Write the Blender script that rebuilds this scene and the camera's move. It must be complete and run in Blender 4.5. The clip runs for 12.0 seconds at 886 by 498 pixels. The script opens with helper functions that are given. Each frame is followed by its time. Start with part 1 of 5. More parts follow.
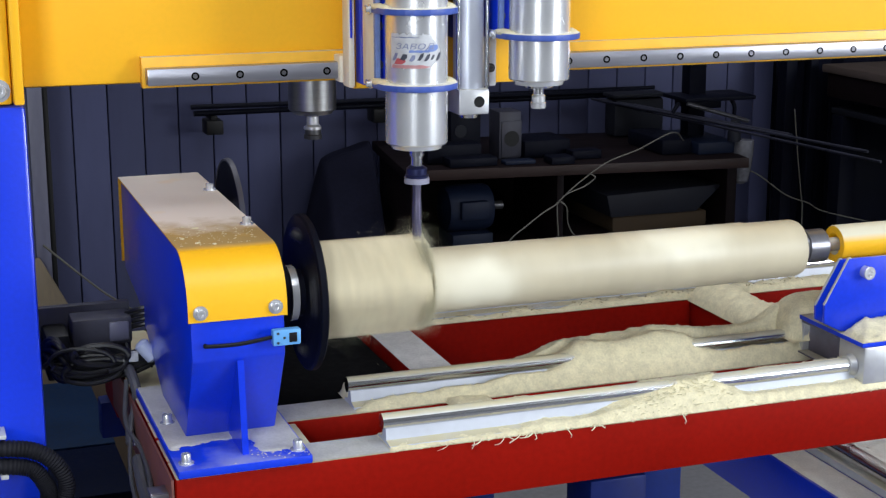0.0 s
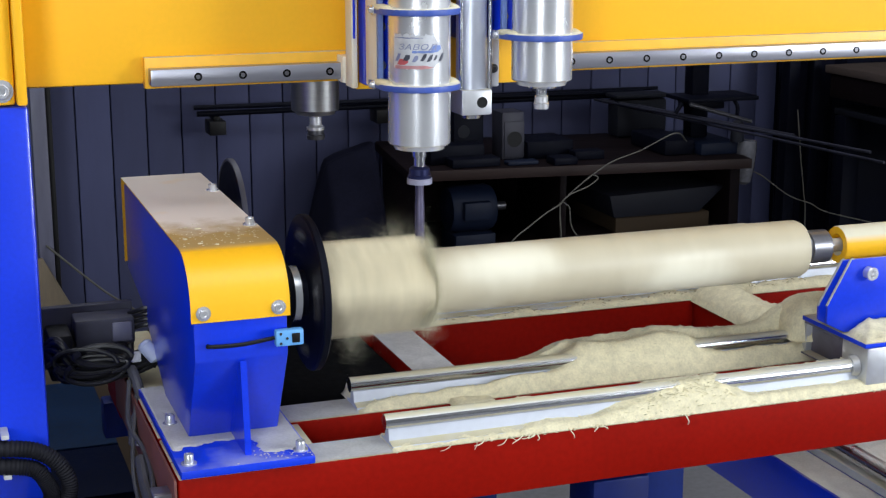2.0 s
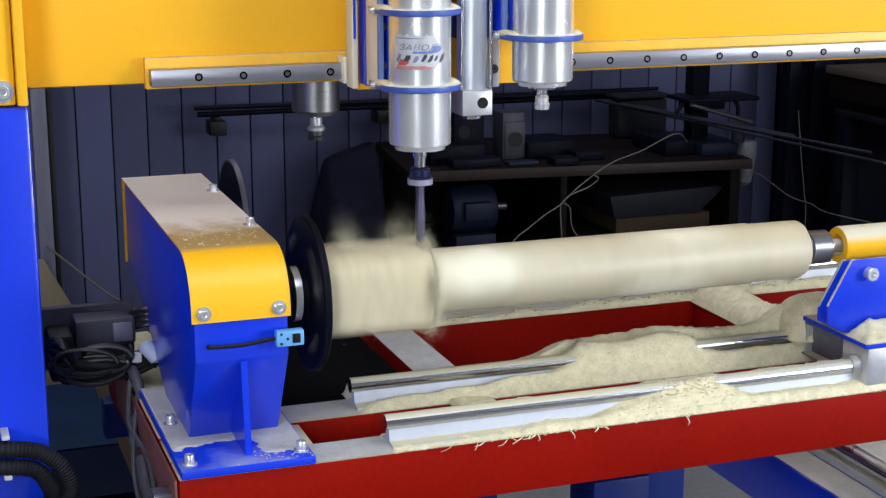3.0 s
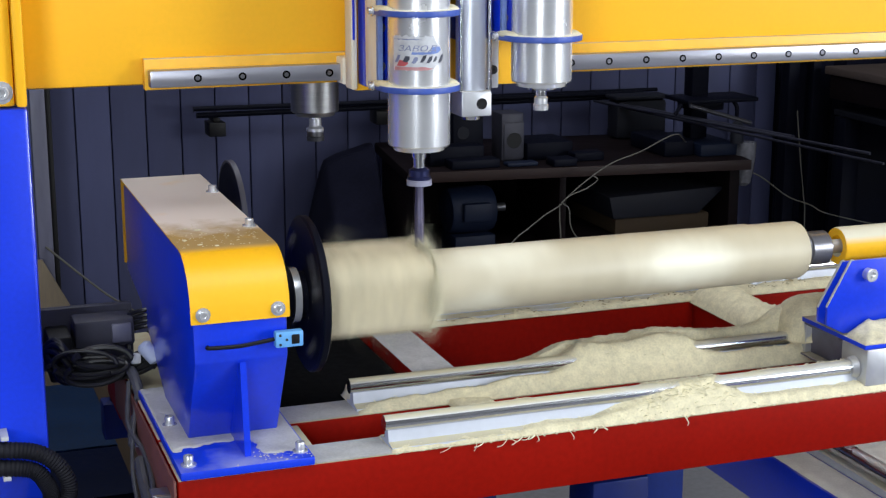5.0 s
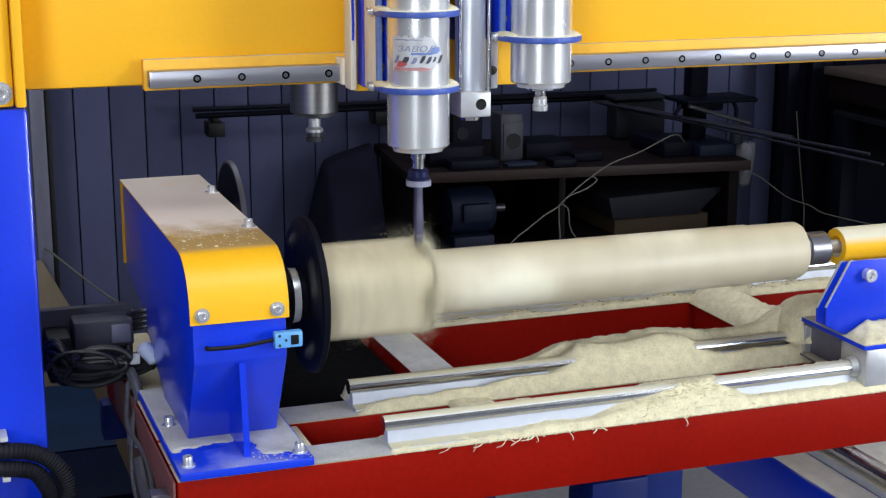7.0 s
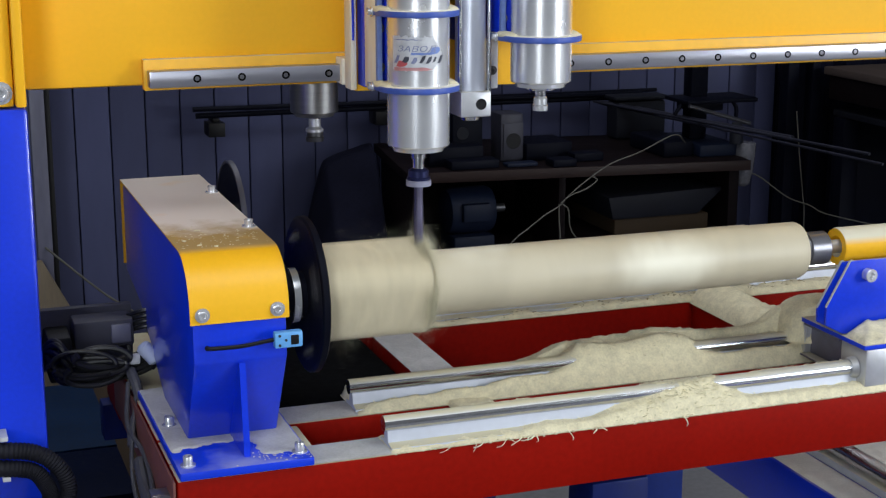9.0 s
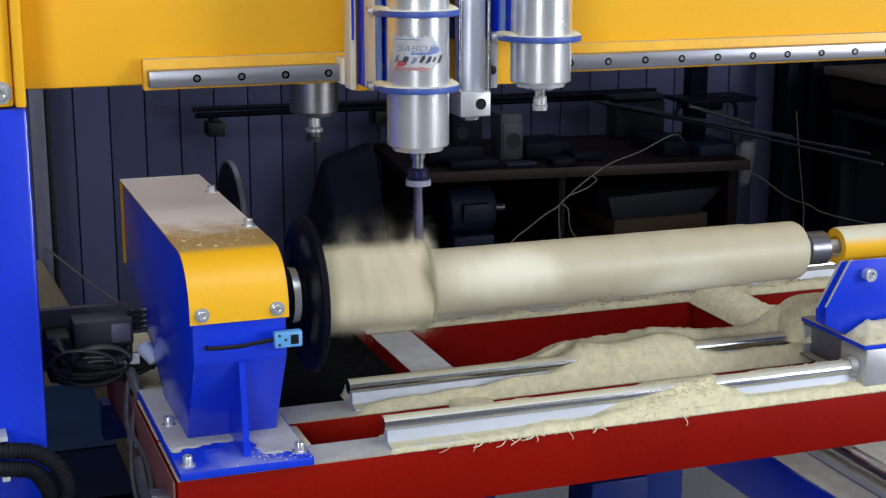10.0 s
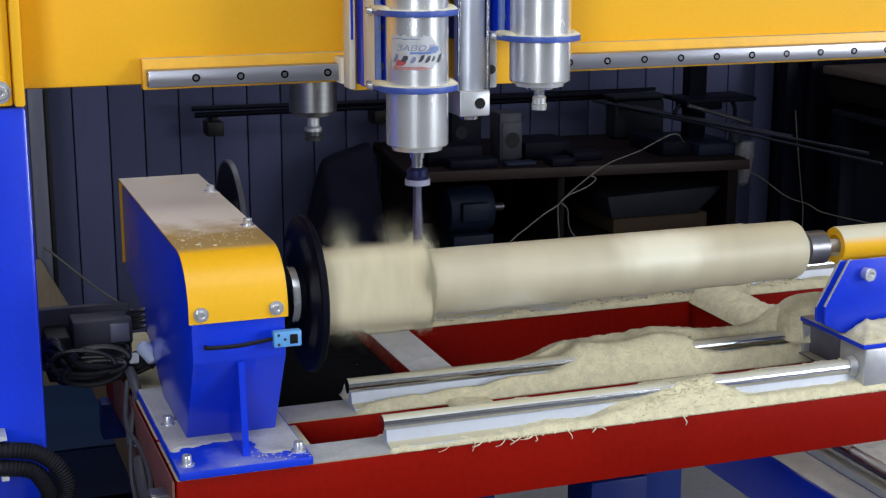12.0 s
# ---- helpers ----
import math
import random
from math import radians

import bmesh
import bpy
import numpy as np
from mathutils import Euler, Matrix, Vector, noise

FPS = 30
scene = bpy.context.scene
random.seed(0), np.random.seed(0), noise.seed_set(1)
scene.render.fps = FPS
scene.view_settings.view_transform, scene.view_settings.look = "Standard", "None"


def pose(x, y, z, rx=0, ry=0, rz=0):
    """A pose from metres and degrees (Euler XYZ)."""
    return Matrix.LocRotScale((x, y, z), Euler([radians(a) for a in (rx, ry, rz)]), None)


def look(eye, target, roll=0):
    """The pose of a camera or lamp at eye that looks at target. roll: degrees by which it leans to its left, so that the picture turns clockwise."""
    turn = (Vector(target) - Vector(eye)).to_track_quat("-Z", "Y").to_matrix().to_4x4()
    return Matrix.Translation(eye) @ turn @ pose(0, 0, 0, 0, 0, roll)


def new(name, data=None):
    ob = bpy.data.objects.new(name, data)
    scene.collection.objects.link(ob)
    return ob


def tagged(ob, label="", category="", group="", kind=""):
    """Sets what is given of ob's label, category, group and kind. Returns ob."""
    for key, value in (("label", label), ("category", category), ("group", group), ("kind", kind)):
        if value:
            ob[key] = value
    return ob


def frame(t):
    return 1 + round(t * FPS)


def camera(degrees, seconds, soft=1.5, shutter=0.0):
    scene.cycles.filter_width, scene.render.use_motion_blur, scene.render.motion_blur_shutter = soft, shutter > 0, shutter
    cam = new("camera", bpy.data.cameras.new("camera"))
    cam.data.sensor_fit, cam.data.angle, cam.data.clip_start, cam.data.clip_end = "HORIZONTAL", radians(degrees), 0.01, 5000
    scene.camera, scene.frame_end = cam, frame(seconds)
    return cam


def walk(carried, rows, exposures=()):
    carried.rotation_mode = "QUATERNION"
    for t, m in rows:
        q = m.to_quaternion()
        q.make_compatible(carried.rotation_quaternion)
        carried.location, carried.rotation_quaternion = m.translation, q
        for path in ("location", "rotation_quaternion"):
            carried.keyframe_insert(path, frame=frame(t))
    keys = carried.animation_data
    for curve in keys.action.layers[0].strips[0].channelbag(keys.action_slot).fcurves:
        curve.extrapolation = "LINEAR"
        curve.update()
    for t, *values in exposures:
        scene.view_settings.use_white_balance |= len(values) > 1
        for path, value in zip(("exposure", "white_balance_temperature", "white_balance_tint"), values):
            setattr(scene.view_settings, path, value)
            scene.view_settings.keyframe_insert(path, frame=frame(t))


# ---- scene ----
# ------------------------------------------------------------ camera
EYE = (-0.48, -1.836, 1.4955)
cam = camera(32.473, 12.0, soft=1.25, shutter=0.7)
walk(cam, [
    (0, look(EYE, (0.1801, -0.0057, 1.0326))),
    (0.5, look(EYE, (0.1792, -0.0053, 1.0327))),
    (1, look(EYE, (0.1786, -0.0051, 1.0328))),
    (1.5, look(EYE, (0.1777, -0.0048, 1.0330))),
    (2, look(EYE, (0.1767, -0.0043, 1.0333))),
    (2.5, look(EYE, (0.1760, -0.0040, 1.0336))),
    (3, look(EYE, (0.1761, -0.0039, 1.0339))),
    (5, look(EYE, (0.1773, -0.0041, 1.0350))),
    (5.5, look(EYE, (0.1776, -0.0041, 1.0351))),
    (6, look(EYE, (0.1778, -0.0042, 1.0354))),
    (6.5, look(EYE, (0.1781, -0.0042, 1.0356))),
    (7, look(EYE, (0.1782, -0.0042, 1.0357))),
    (9, look(EYE, (0.1781, -0.0042, 1.0356))),
    (9.5, look(EYE, (0.1783, -0.0043, 1.0354))),
    (10, look(EYE, (0.1784, -0.0044, 1.0353))),
    (10.5, look(EYE, (0.1785, -0.0045, 1.0351))),
    (11, look(EYE, (0.1789, -0.0047, 1.0349))),
    (11.5, look(EYE, (0.1792, -0.0048, 1.0348))),
    (12, look(EYE, (0.1794, -0.0049, 1.0346))),
], exposures=[(0, 0.04), (7.2, 0.04), (8.6, -0.28), (12, -0.28)])

# ------------------------------------------------------------ light
world = bpy.data.worlds.new("world")
scene.world = world
world.use_nodes = True
wn = world.node_tree.nodes
sky = wn.new("ShaderNodeTexSky")
sky.sky_type = 'NISHITA'
sky.sun_disc = False
sky.sun_elevation, sky.sun_rotation = radians(40), radians(150)
wn["Background"].inputs["Strength"].default_value = 0.08
world.node_tree.links.new(sky.outputs[0], wn["Background"].inputs["Color"])


def window_light(name, eye, target, w, h, watts, colour):
    """An area lamp that fills a window opening."""
    d = bpy.data.lights.new(name, 'AREA')
    d.shape, d.size, d.size_y, d.energy, d.color = 'RECTANGLE', w, h, watts, colour
    ob = new(name, d)
    ob.matrix_world = look(eye, target)
    return ob


# daylight through two high windows behind the camera and two roof lights
window_light("window_light_east", (4.3, -3.92, 2.1), (3.8, 0, 1.3), 2.1, 1.85, 292, (0.885, 0.945, 1.0))
window_light("window_light_south", (-2.1, -3.92, 2.1), (-1.8, 0, 1.3), 1.0, 1.85, 108, (0.885, 0.945, 1.0))
window_light("roof_light_front", (0.35, -1.475, 3.28), (0.35, -1.475, 0), 2.9, 1.35, 51, (0.895, 0.95, 1.0))
window_light("roof_light_rear", (0.35, 1.75, 3.28), (0.35, 1.75, 0), 2.9, 1.1, 34, (0.94, 0.965, 1.0))

# ------------------------------------------------------------ materials
def material(name, colour, rough=0.5, metal=0.0, var=0.12, scale=8.0, fine=90.0, bump=0.05, dust=0.0,
             dust_colour=(0.55, 0.5, 0.34), stretch=(1, 1, 1), second=None, coat=0.0, coat_rough=0.1, island=False, depth=0.002, level=0.45, spec=0.5):
    """A painted, metal or wooden surface: colour varied at two scales, fine relief, and dust on what faces up."""
    m = bpy.data.materials.new(name)
    m.use_nodes = True
    n, l = m.node_tree.nodes, m.node_tree.links
    b = n["Principled BSDF"]
    b.inputs["Metallic"].default_value = metal
    b.inputs["Coat Weight"].default_value, b.inputs["Coat Roughness"].default_value = coat, coat_rough
    b.inputs["Specular IOR Level"].default_value = spec
    tc = n.new("ShaderNodeTexCoord")
    mp = n.new("ShaderNodeMapping")
    mp.inputs["Scale"].default_value = stretch
    l.new(tc.outputs["Object"], mp.inputs["Vector"])
    big, small = n.new("ShaderNodeTexNoise"), n.new("ShaderNodeTexNoise")
    for t, s in ((big, scale), (small, fine)):
        t.inputs["Scale"].default_value, t.inputs["Detail"].default_value = s, 6
        l.new(mp.outputs[0], t.inputs["Vector"])
    ramp = n.new("ShaderNodeMix")
    ramp.data_type = 'RGBA'
    c2 = second or tuple(c * (1 - 2.2 * var) for c in colour)
    ramp.inputs["A"].default_value = (*c2, 1)
    ramp.inputs["B"].default_value = (*colour, 1)
    mr = n.new("ShaderNodeMapRange")
    mr.inputs["From Min"].default_value, mr.inputs["From Max"].default_value = 0.3, 0.62
    add = n.new("ShaderNodeMath")
    add.operation = 'MULTIPLY_ADD'
    add.inputs[1].default_value, add.inputs[2].default_value = 0.45, 0.0
    l.new(small.outputs[0], add.inputs[0])
    sm = n.new("ShaderNodeMath")
    sm.operation = 'MULTIPLY_ADD'
    sm.inputs[1].default_value = 0.55
    l.new(big.outputs[0], sm.inputs[0])
    l.new(add.outputs[0], sm.inputs[2])
    l.new(sm.outputs[0], mr.inputs["Value"])
    l.new(mr.outputs[0], ramp.inputs["Factor"])
    out = ramp.outputs["Result"]
    if island:
        oi = n.new("ShaderNodeObjectInfo")
        hv = n.new("ShaderNodeHueSaturation")
        v = n.new("ShaderNodeMapRange")
        v.inputs["To Min"].default_value, v.inputs["To Max"].default_value = 0.8, 1.2
        l.new(oi.outputs["Random"], v.inputs["Value"])
        l.new(v.outputs[0], hv.inputs["Value"])
        l.new(out, hv.inputs["Color"])
        out = hv.outputs[0]
    rr = n.new("ShaderNodeMapRange")
    rr.inputs["To Min"].default_value, rr.inputs["To Max"].default_value = rough * 0.8, min(1, rough * 1.25)
    l.new(small.outputs[0], rr.inputs["Value"])
    rough_out = rr.outputs[0]
    if dust > 0:
        g = n.new("ShaderNodeNewGeometry")
        sx = n.new("ShaderNodeSeparateXYZ")
        l.new(g.outputs["Normal"], sx.inputs[0])
        up = n.new("ShaderNodeMapRange")
        up.inputs["From Min"].default_value, up.inputs["From Max"].default_value = level, min(1.0, level + 0.35)
        l.new(sx.outputs["Z"], up.inputs["Value"])
        dn = n.new("ShaderNodeTexNoise")
        dn.inputs["Scale"].default_value, dn.inputs["Detail"].default_value = 11, 10
        l.new(tc.outputs["Object"], dn.inputs["Vector"])
        dm = n.new("ShaderNodeMapRange")
        dm.inputs["From Min"].default_value, dm.inputs["From Max"].default_value = 0.5 - 0.45 * dust, 1.0 - 0.45 * dust
        l.new(dn.outputs[0], dm.inputs["Value"])
        mu = n.new("ShaderNodeMath")
        mu.operation = 'MULTIPLY'
        l.new(up.outputs[0], mu.inputs[0])
        l.new(dm.outputs[0], mu.inputs[1])
        mx = n.new("ShaderNodeMix")
        mx.data_type = 'RGBA'
        mx.inputs["B"].default_value = (*dust_colour, 1)
        l.new(out, mx.inputs["A"])
        l.new(mu.outputs[0], mx.inputs["Factor"])
        out = mx.outputs["Result"]
        rm = n.new("ShaderNodeMix")
        rm.inputs["B"].default_value = 0.95
        l.new(rough_out, rm.inputs["A"])
        l.new(mu.outputs[0], rm.inputs["Factor"])
        rough_out = rm.outputs["Result"]
        if metal > 0:
            mm = n.new("ShaderNodeMath")
            mm.operation = 'MULTIPLY_ADD'
            mm.inputs[1].default_value, mm.inputs[2].default_value = -metal, metal
            l.new(mu.outputs[0], mm.inputs[0])
            l.new(mm.outputs[0], b.inputs["Metallic"])
    l.new(out, b.inputs["Base Color"])
    l.new(rough_out, b.inputs["Roughness"])
    if bump:
        bp = n.new("ShaderNodeBump")
        bp.inputs["Strength"].default_value, bp.inputs["Distance"].default_value = bump, depth
        l.new(small.outputs[0], bp.inputs["Height"])
        l.new(bp.outputs[0], b.inputs["Normal"])
    return m


BLUE = material("blue_paint", (0.003, 0.037, 0.67), 0.32, var=0.08, scale=5, fine=160, bump=0.03, dust=0.22, spec=0.45, coat=0.4, coat_rough=0.12)
BLUE_DARK = material("dark_blue_paint", (0.005, 0.025, 0.2), 0.5, var=0.12, scale=6, bump=0.05, spec=0.3)
CLAMP_BLUE = material("clamp_blue_paint", (0.05, 0.1, 0.42), 0.45, var=0.12, bump=0.04, dust=1.1, dust_colour=(0.7, 0.66, 0.52))
YELLOW = material("yellow_paint", (0.9, 0.46, 0.008), 0.45, var=0.03, scale=3, fine=140, bump=0.02, dust=0.25, spec=0.5)
YELLOW_DUSTY = material("dusty_yellow_paint", (0.9, 0.47, 0.01), 0.4, var=0.04, scale=3, fine=140, bump=0.03, dust=1.35, dust_colour=(0.62, 0.54, 0.48), level=0.965)


def two_dusts(m, near, far, y0, y1):
    """Wood dust that settled near the cutter, over the pale dust that lies further back."""
    n, k = m.node_tree.nodes, m.node_tree.links
    mix = [a for a in n if a.bl_idname == "ShaderNodeMix" and a.data_type == 'RGBA' and a.outputs["Result"].links and a.outputs["Result"].links[0].to_socket.name == "Base Color"][0]
    g, s, no = n.new("ShaderNodeNewGeometry"), n.new("ShaderNodeSeparateXYZ"), n.new("ShaderNodeTexNoise")
    no.inputs["Scale"].default_value, no.inputs["Detail"].default_value = 28, 8
    k.new(g.outputs["Position"], s.inputs[0])
    k.new(g.outputs["Position"], no.inputs["Vector"])
    ma = n.new("ShaderNodeMath")
    ma.operation = 'MULTIPLY_ADD'
    ma.inputs[1].default_value = 0.16
    k.new(no.outputs[0], ma.inputs[0])
    k.new(s.outputs["Y"], ma.inputs[2])
    r = n.new("ShaderNodeMapRange")
    r.inputs["From Min"].default_value, r.inputs["From Max"].default_value = y0 + 0.08, y1 + 0.08
    k.new(ma.outputs[0], r.inputs["Value"])
    c = n.new("ShaderNodeMix")
    c.data_type = 'RGBA'
    c.inputs["A"].default_value, c.inputs["B"].default_value = (*near, 1), (*far, 1)
    k.new(r.outputs[0], c.inputs["Factor"])
    k.new(c.outputs["Result"], mix.inputs["B"])


two_dusts(YELLOW_DUSTY, (0.38, 0.25, 0.09), (0.76, 0.67, 0.6), 0.06, 0.15)
RED = material("red_paint", (0.275, 0.005, 0.0012), 0.5, var=0.12, scale=5, fine=120, bump=0.03, dust=1.2, spec=0.08)
STEEL = material("turned_steel", (0.76, 0.77, 0.8), 0.25, metal=0.68, var=0.06, scale=22, fine=30, stretch=(1, 1, 0.4), bump=0.0)
STEEL_X = material("ground_steel", (0.66, 0.67, 0.7), 0.2, metal=1.0, var=0.06, scale=12, stretch=(0.2, 6, 6), bump=0.02, dust=0.35)
DARK_STEEL = material("dark_steel", (0.1, 0.1, 0.11), 0.4, metal=0.8, var=0.2, scale=15, bump=0.05)
RAIL_STEEL = material("rail_steel", (0.38, 0.38, 0.43), 0.31, metal=0.9, var=0.08, scale=9, fine=40, stretch=(0.3, 3, 3), bump=0.0)
ALU = material("aluminium", (0.66, 0.67, 0.7), 0.42, metal=0.85, var=0.06, scale=10, bump=0.03, dust=0.6)
BLACK = material("black_plastic", (0.006, 0.006, 0.007), 0.5, var=0.2, scale=12, bump=0.05, spec=0.25)
RUBBER = material("black_rubber", (0.012, 0.012, 0.014), 0.4, var=0.2, scale=20, bump=0.1, spec=0.4)
IRON = material("black_iron", (0.0035, 0.0042, 0.01), 0.5, metal=0.1, var=0.2, scale=10, bump=0.06, spec=0.08)
WOOD = material("pale_wood", (0.53, 0.468, 0.335), 0.45, var=0.1, scale=5, fine=18, stretch=(1.1, 0.4, 0.4), bump=0.04)


def paint_glints(m, spots):
    """Glints painted as paler patches on the turned shaft: (distance along it, angle round it) of each."""
    n, k = m.node_tree.nodes, m.node_tree.links
    b = n["Principled BSDF"]
    tc, no = n.new("ShaderNodeTexCoord"), n.new("ShaderNodeTexNoise")
    no.inputs["Scale"].default_value = 26
    k.new(tc.outputs["Object"], no.inputs["Vector"])
    total = None
    for x, a, size in spots:
        mp = n.new("ShaderNodeMapping")
        mp.vector_type = 'POINT'
        q = Vector((x, 0.044 * math.cos(a), 0.044 * math.sin(a)))
        w = Vector((1 / size, 1 / 0.05, 1 / 0.05))
        mp.inputs["Scale"].default_value = w
        mp.inputs["Location"].default_value = tuple(-q[i] * w[i] for i in range(3))
        k.new(tc.outputs["Object"], mp.inputs["Vector"])
        ln, r = n.new("ShaderNodeVectorMath"), n.new("ShaderNodeMapRange")
        ln.operation, r.interpolation_type = 'LENGTH', 'SMOOTHSTEP'
        k.new(mp.outputs[0], ln.inputs[0])
        add = n.new("ShaderNodeMath")
        add.operation = 'MULTIPLY_ADD'
        add.inputs[1].default_value = 0.7
        k.new(no.outputs[0], add.inputs[0])
        k.new(ln.outputs["Value"], add.inputs[2])
        r.inputs["From Min"].default_value, r.inputs["From Max"].default_value = 1.45, 0.6
        k.new(add.outputs[0], r.inputs["Value"])
        if total is None:
            total = r.outputs[0]
        else:
            mx = n.new("ShaderNodeMath")
            mx.operation = 'MAXIMUM'
            k.new(total, mx.inputs[0])
            k.new(r.outputs[0], mx.inputs[1])
            total = mx.outputs[0]
    old = b.inputs["Base Color"].links[0].from_socket
    mix = n.new("ShaderNodeMix")
    mix.data_type = 'RGBA'
    mix.inputs["B"].default_value = (0.73, 0.685, 0.54, 1)
    k.new(old, mix.inputs["A"])
    k.new(total, mix.inputs["Factor"])
    k.new(mix.outputs["Result"], b.inputs["Base Color"])


# glints that turn with the post, put into the wood's colour
paint_glints(WOOD, ((0.24, 0.0, 0.09), (0.2, 2.6, 0.08), (0.5, 1.4, 0.1), (0.47, 4.2, 0.09)))
WOOD_CUT = material("fresh_cut_wood", (0.6, 0.525, 0.36), 0.85, var=0.14, scale=9, fine=70, stretch=(1.2, 0.5, 0.5), bump=0.2)
SAWDUST = material("sawdust", (0.76, 0.69, 0.47), 0.95, var=0.14, scale=70, fine=330, bump=0.28, depth=0.002)
CONCRETE = material("concrete", (0.27, 0.27, 0.29), 0.85, var=0.15, scale=2.5, fine=60, bump=0.15)
PANEL = material("grey_panel", (0.058, 0.064, 0.13), 0.6, var=0.08, scale=2, fine=40, stretch=(1, 1, 0.2), bump=0.05, island=True, spec=0.25)
PLASTER = material("dull_plaster", (0.18, 0.18, 0.19), 0.9, var=0.1, scale=2, bump=0.1)
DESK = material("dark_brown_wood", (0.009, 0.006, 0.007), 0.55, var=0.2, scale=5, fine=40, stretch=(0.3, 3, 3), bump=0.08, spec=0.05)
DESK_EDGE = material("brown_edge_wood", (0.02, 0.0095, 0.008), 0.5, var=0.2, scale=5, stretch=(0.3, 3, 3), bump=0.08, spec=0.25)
CARD = material("brown_cardboard", (0.05, 0.034, 0.02), 0.85, var=0.1, scale=8, bump=0.1, spec=0.2)
DARK_CLOTH = material("dark_cloth", (0.0045, 0.005, 0.012), 0.95, var=0.25, scale=5, bump=0.2, spec=0.05)
# near-black of the mound that stands in for a wall shadow
SHADOW_BLACK = material("wall_shadow_black", (0.0095, 0.01, 0.021), 0.95, var=0.2, scale=7, bump=0.15, spec=0.05)
CONDUIT = material("grey_conduit", (0.075, 0.075, 0.09), 0.5, var=0.2, scale=20, bump=0.08)
GRIMY_RED = material("grimy_red_paint", (0.2, 0.075, 0.062), 0.6, var=0.2, scale=9, fine=70, bump=0.05, spec=0.3)
PALE_CABLE = material("pale_cable", (0.1, 0.095, 0.08), 0.6, var=0.15, bump=0.05)
SENSOR_BLUE = material("pale_blue_plastic", (0.13, 0.38, 0.75), 0.4, var=0.06, bump=0.03)
WHITE = material("white_plastic", (0.5, 0.51, 0.54), 0.5, var=0.1, bump=0.03)
STICKER = material("sticker_white", (0.56, 0.57, 0.6), 0.4, var=0.16, scale=60, bump=0.0)
STICKER_RED = material("sticker_red", (0.5, 0.1, 0.11), 0.35, var=0.1, scale=60, bump=0.0)
STICKER_GREY = material("sticker_grey", (0.17, 0.19, 0.32), 0.35, var=0.05, bump=0.0)
# settled dust, whitened to make up for light missing under the bed
GUIDE_DUST = material("brightened_settled_dust", (0.8, 0.79, 0.74), 0.95, var=0.1, scale=30, fine=300, bump=0.2)
DUST_PALE = material("settled_dust", (0.53, 0.52, 0.5), 0.95, var=0.12, scale=30, fine=300, bump=0.2)
DUST_GREY = material("grey_settled_dust", (0.47, 0.46, 0.45), 0.95, var=0.14, scale=30, fine=300, bump=0.2)
POST_GREY = material("lilac_grey_steel", (0.1, 0.1, 0.15), 0.45, var=0.12, scale=9, stretch=(1, 1, 0.2), bump=0.04)
CHANNEL = material("dull_zinc_channel", (0.15, 0.145, 0.2), 0.45, metal=0.4, var=0.14, scale=14, bump=0.05, dust=0.6)
NUT_BLUE = material("blued_steel", (0.025, 0.03, 0.1), 0.3, metal=0.6, var=0.15, scale=30, bump=0.04)
RIM_GREY = material("lit_rim_grey", (0.1, 0.1, 0.125), 0.45, metal=0.4, var=0.15, scale=20, bump=0.05)
COLLAR = material("lilac_collar", (0.25, 0.25, 0.34), 0.45, var=0.08, bump=0.04)
SHANK = material("dark_cutter_steel", (0.13, 0.12, 0.19), 0.35, metal=0.7, var=0.1, scale=14, bump=0.03)
STICKER_DARK = material("sticker_dark", (0.06, 0.065, 0.09), 0.35, var=0.2, scale=90, bump=0.0)
STICKER_PINK = material("sticker_faded_red", (0.5, 0.24, 0.25), 0.35, var=0.15, scale=60, bump=0.0)
BAG = material("clear_bag", (0.14, 0.14, 0.16), 0.25, var=0.2, scale=30, bump=0.6)

BLUE_DUSTY = material("dusty_blue_paint", (0.004, 0.042, 0.68), 0.45, var=0.08, scale=5, fine=160, bump=0.04, dust=0.16, dust_colour=(0.5, 0.52, 0.55), spec=0.3)
YELLOW_SEAT = material("seat_yellow_paint", (0.86, 0.45, 0.02), 0.4, var=0.08, scale=3, fine=60, bump=0.05, dust=0.9)
CAKED = material("caked_yellow_paint", (0.8, 0.78, 0.7), 0.8, var=0.1, scale=22, fine=60, bump=0.3, second=(0.74, 0.62, 0.4), stretch=(1, 1, 0.35))
RAIL_FOOT = material("pale_aluminium", (0.55, 0.58, 0.66), 0.5, metal=0.3, var=0.05, scale=10, bump=0.03, dust=0.9)
SHAFT = material("dusted_shaft", (0.62, 0.63, 0.66), 0.22, metal=1.0, var=0.06, scale=12, stretch=(0.2, 6, 6), bump=0.02, dust=0.95)
ALU_TUBE = material("anodised_tube", (0.6, 0.63, 0.72), 0.34, metal=0.5, var=0.05, scale=10, stretch=(1, 1, 0.1), bump=0.02)
# darker copy of the steel, with the shade behind the beam in its colour
STEEL_SHADE = material("shaded_steel", (0.34, 0.34, 0.35), 0.35, metal=1.0, var=0.1, scale=12, stretch=(1, 1, 10), bump=0.04)
CLAMP_PALE = material("pale_clamp_blue", (0.16, 0.24, 0.55), 0.5, var=0.15, scale=20, bump=0.05)
CENTRE_STEEL = material("machined_grey_steel", (0.2, 0.2, 0.225), 0.32, metal=0.7, var=0.08, scale=14, stretch=(8, 1, 1), bump=0.03)
HOSE = material("dark_grey_hose", (0.01, 0.01, 0.015), 0.6, var=0.25, scale=25, bump=0.12, spec=0.18)
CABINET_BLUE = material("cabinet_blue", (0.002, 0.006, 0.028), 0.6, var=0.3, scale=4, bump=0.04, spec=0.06)
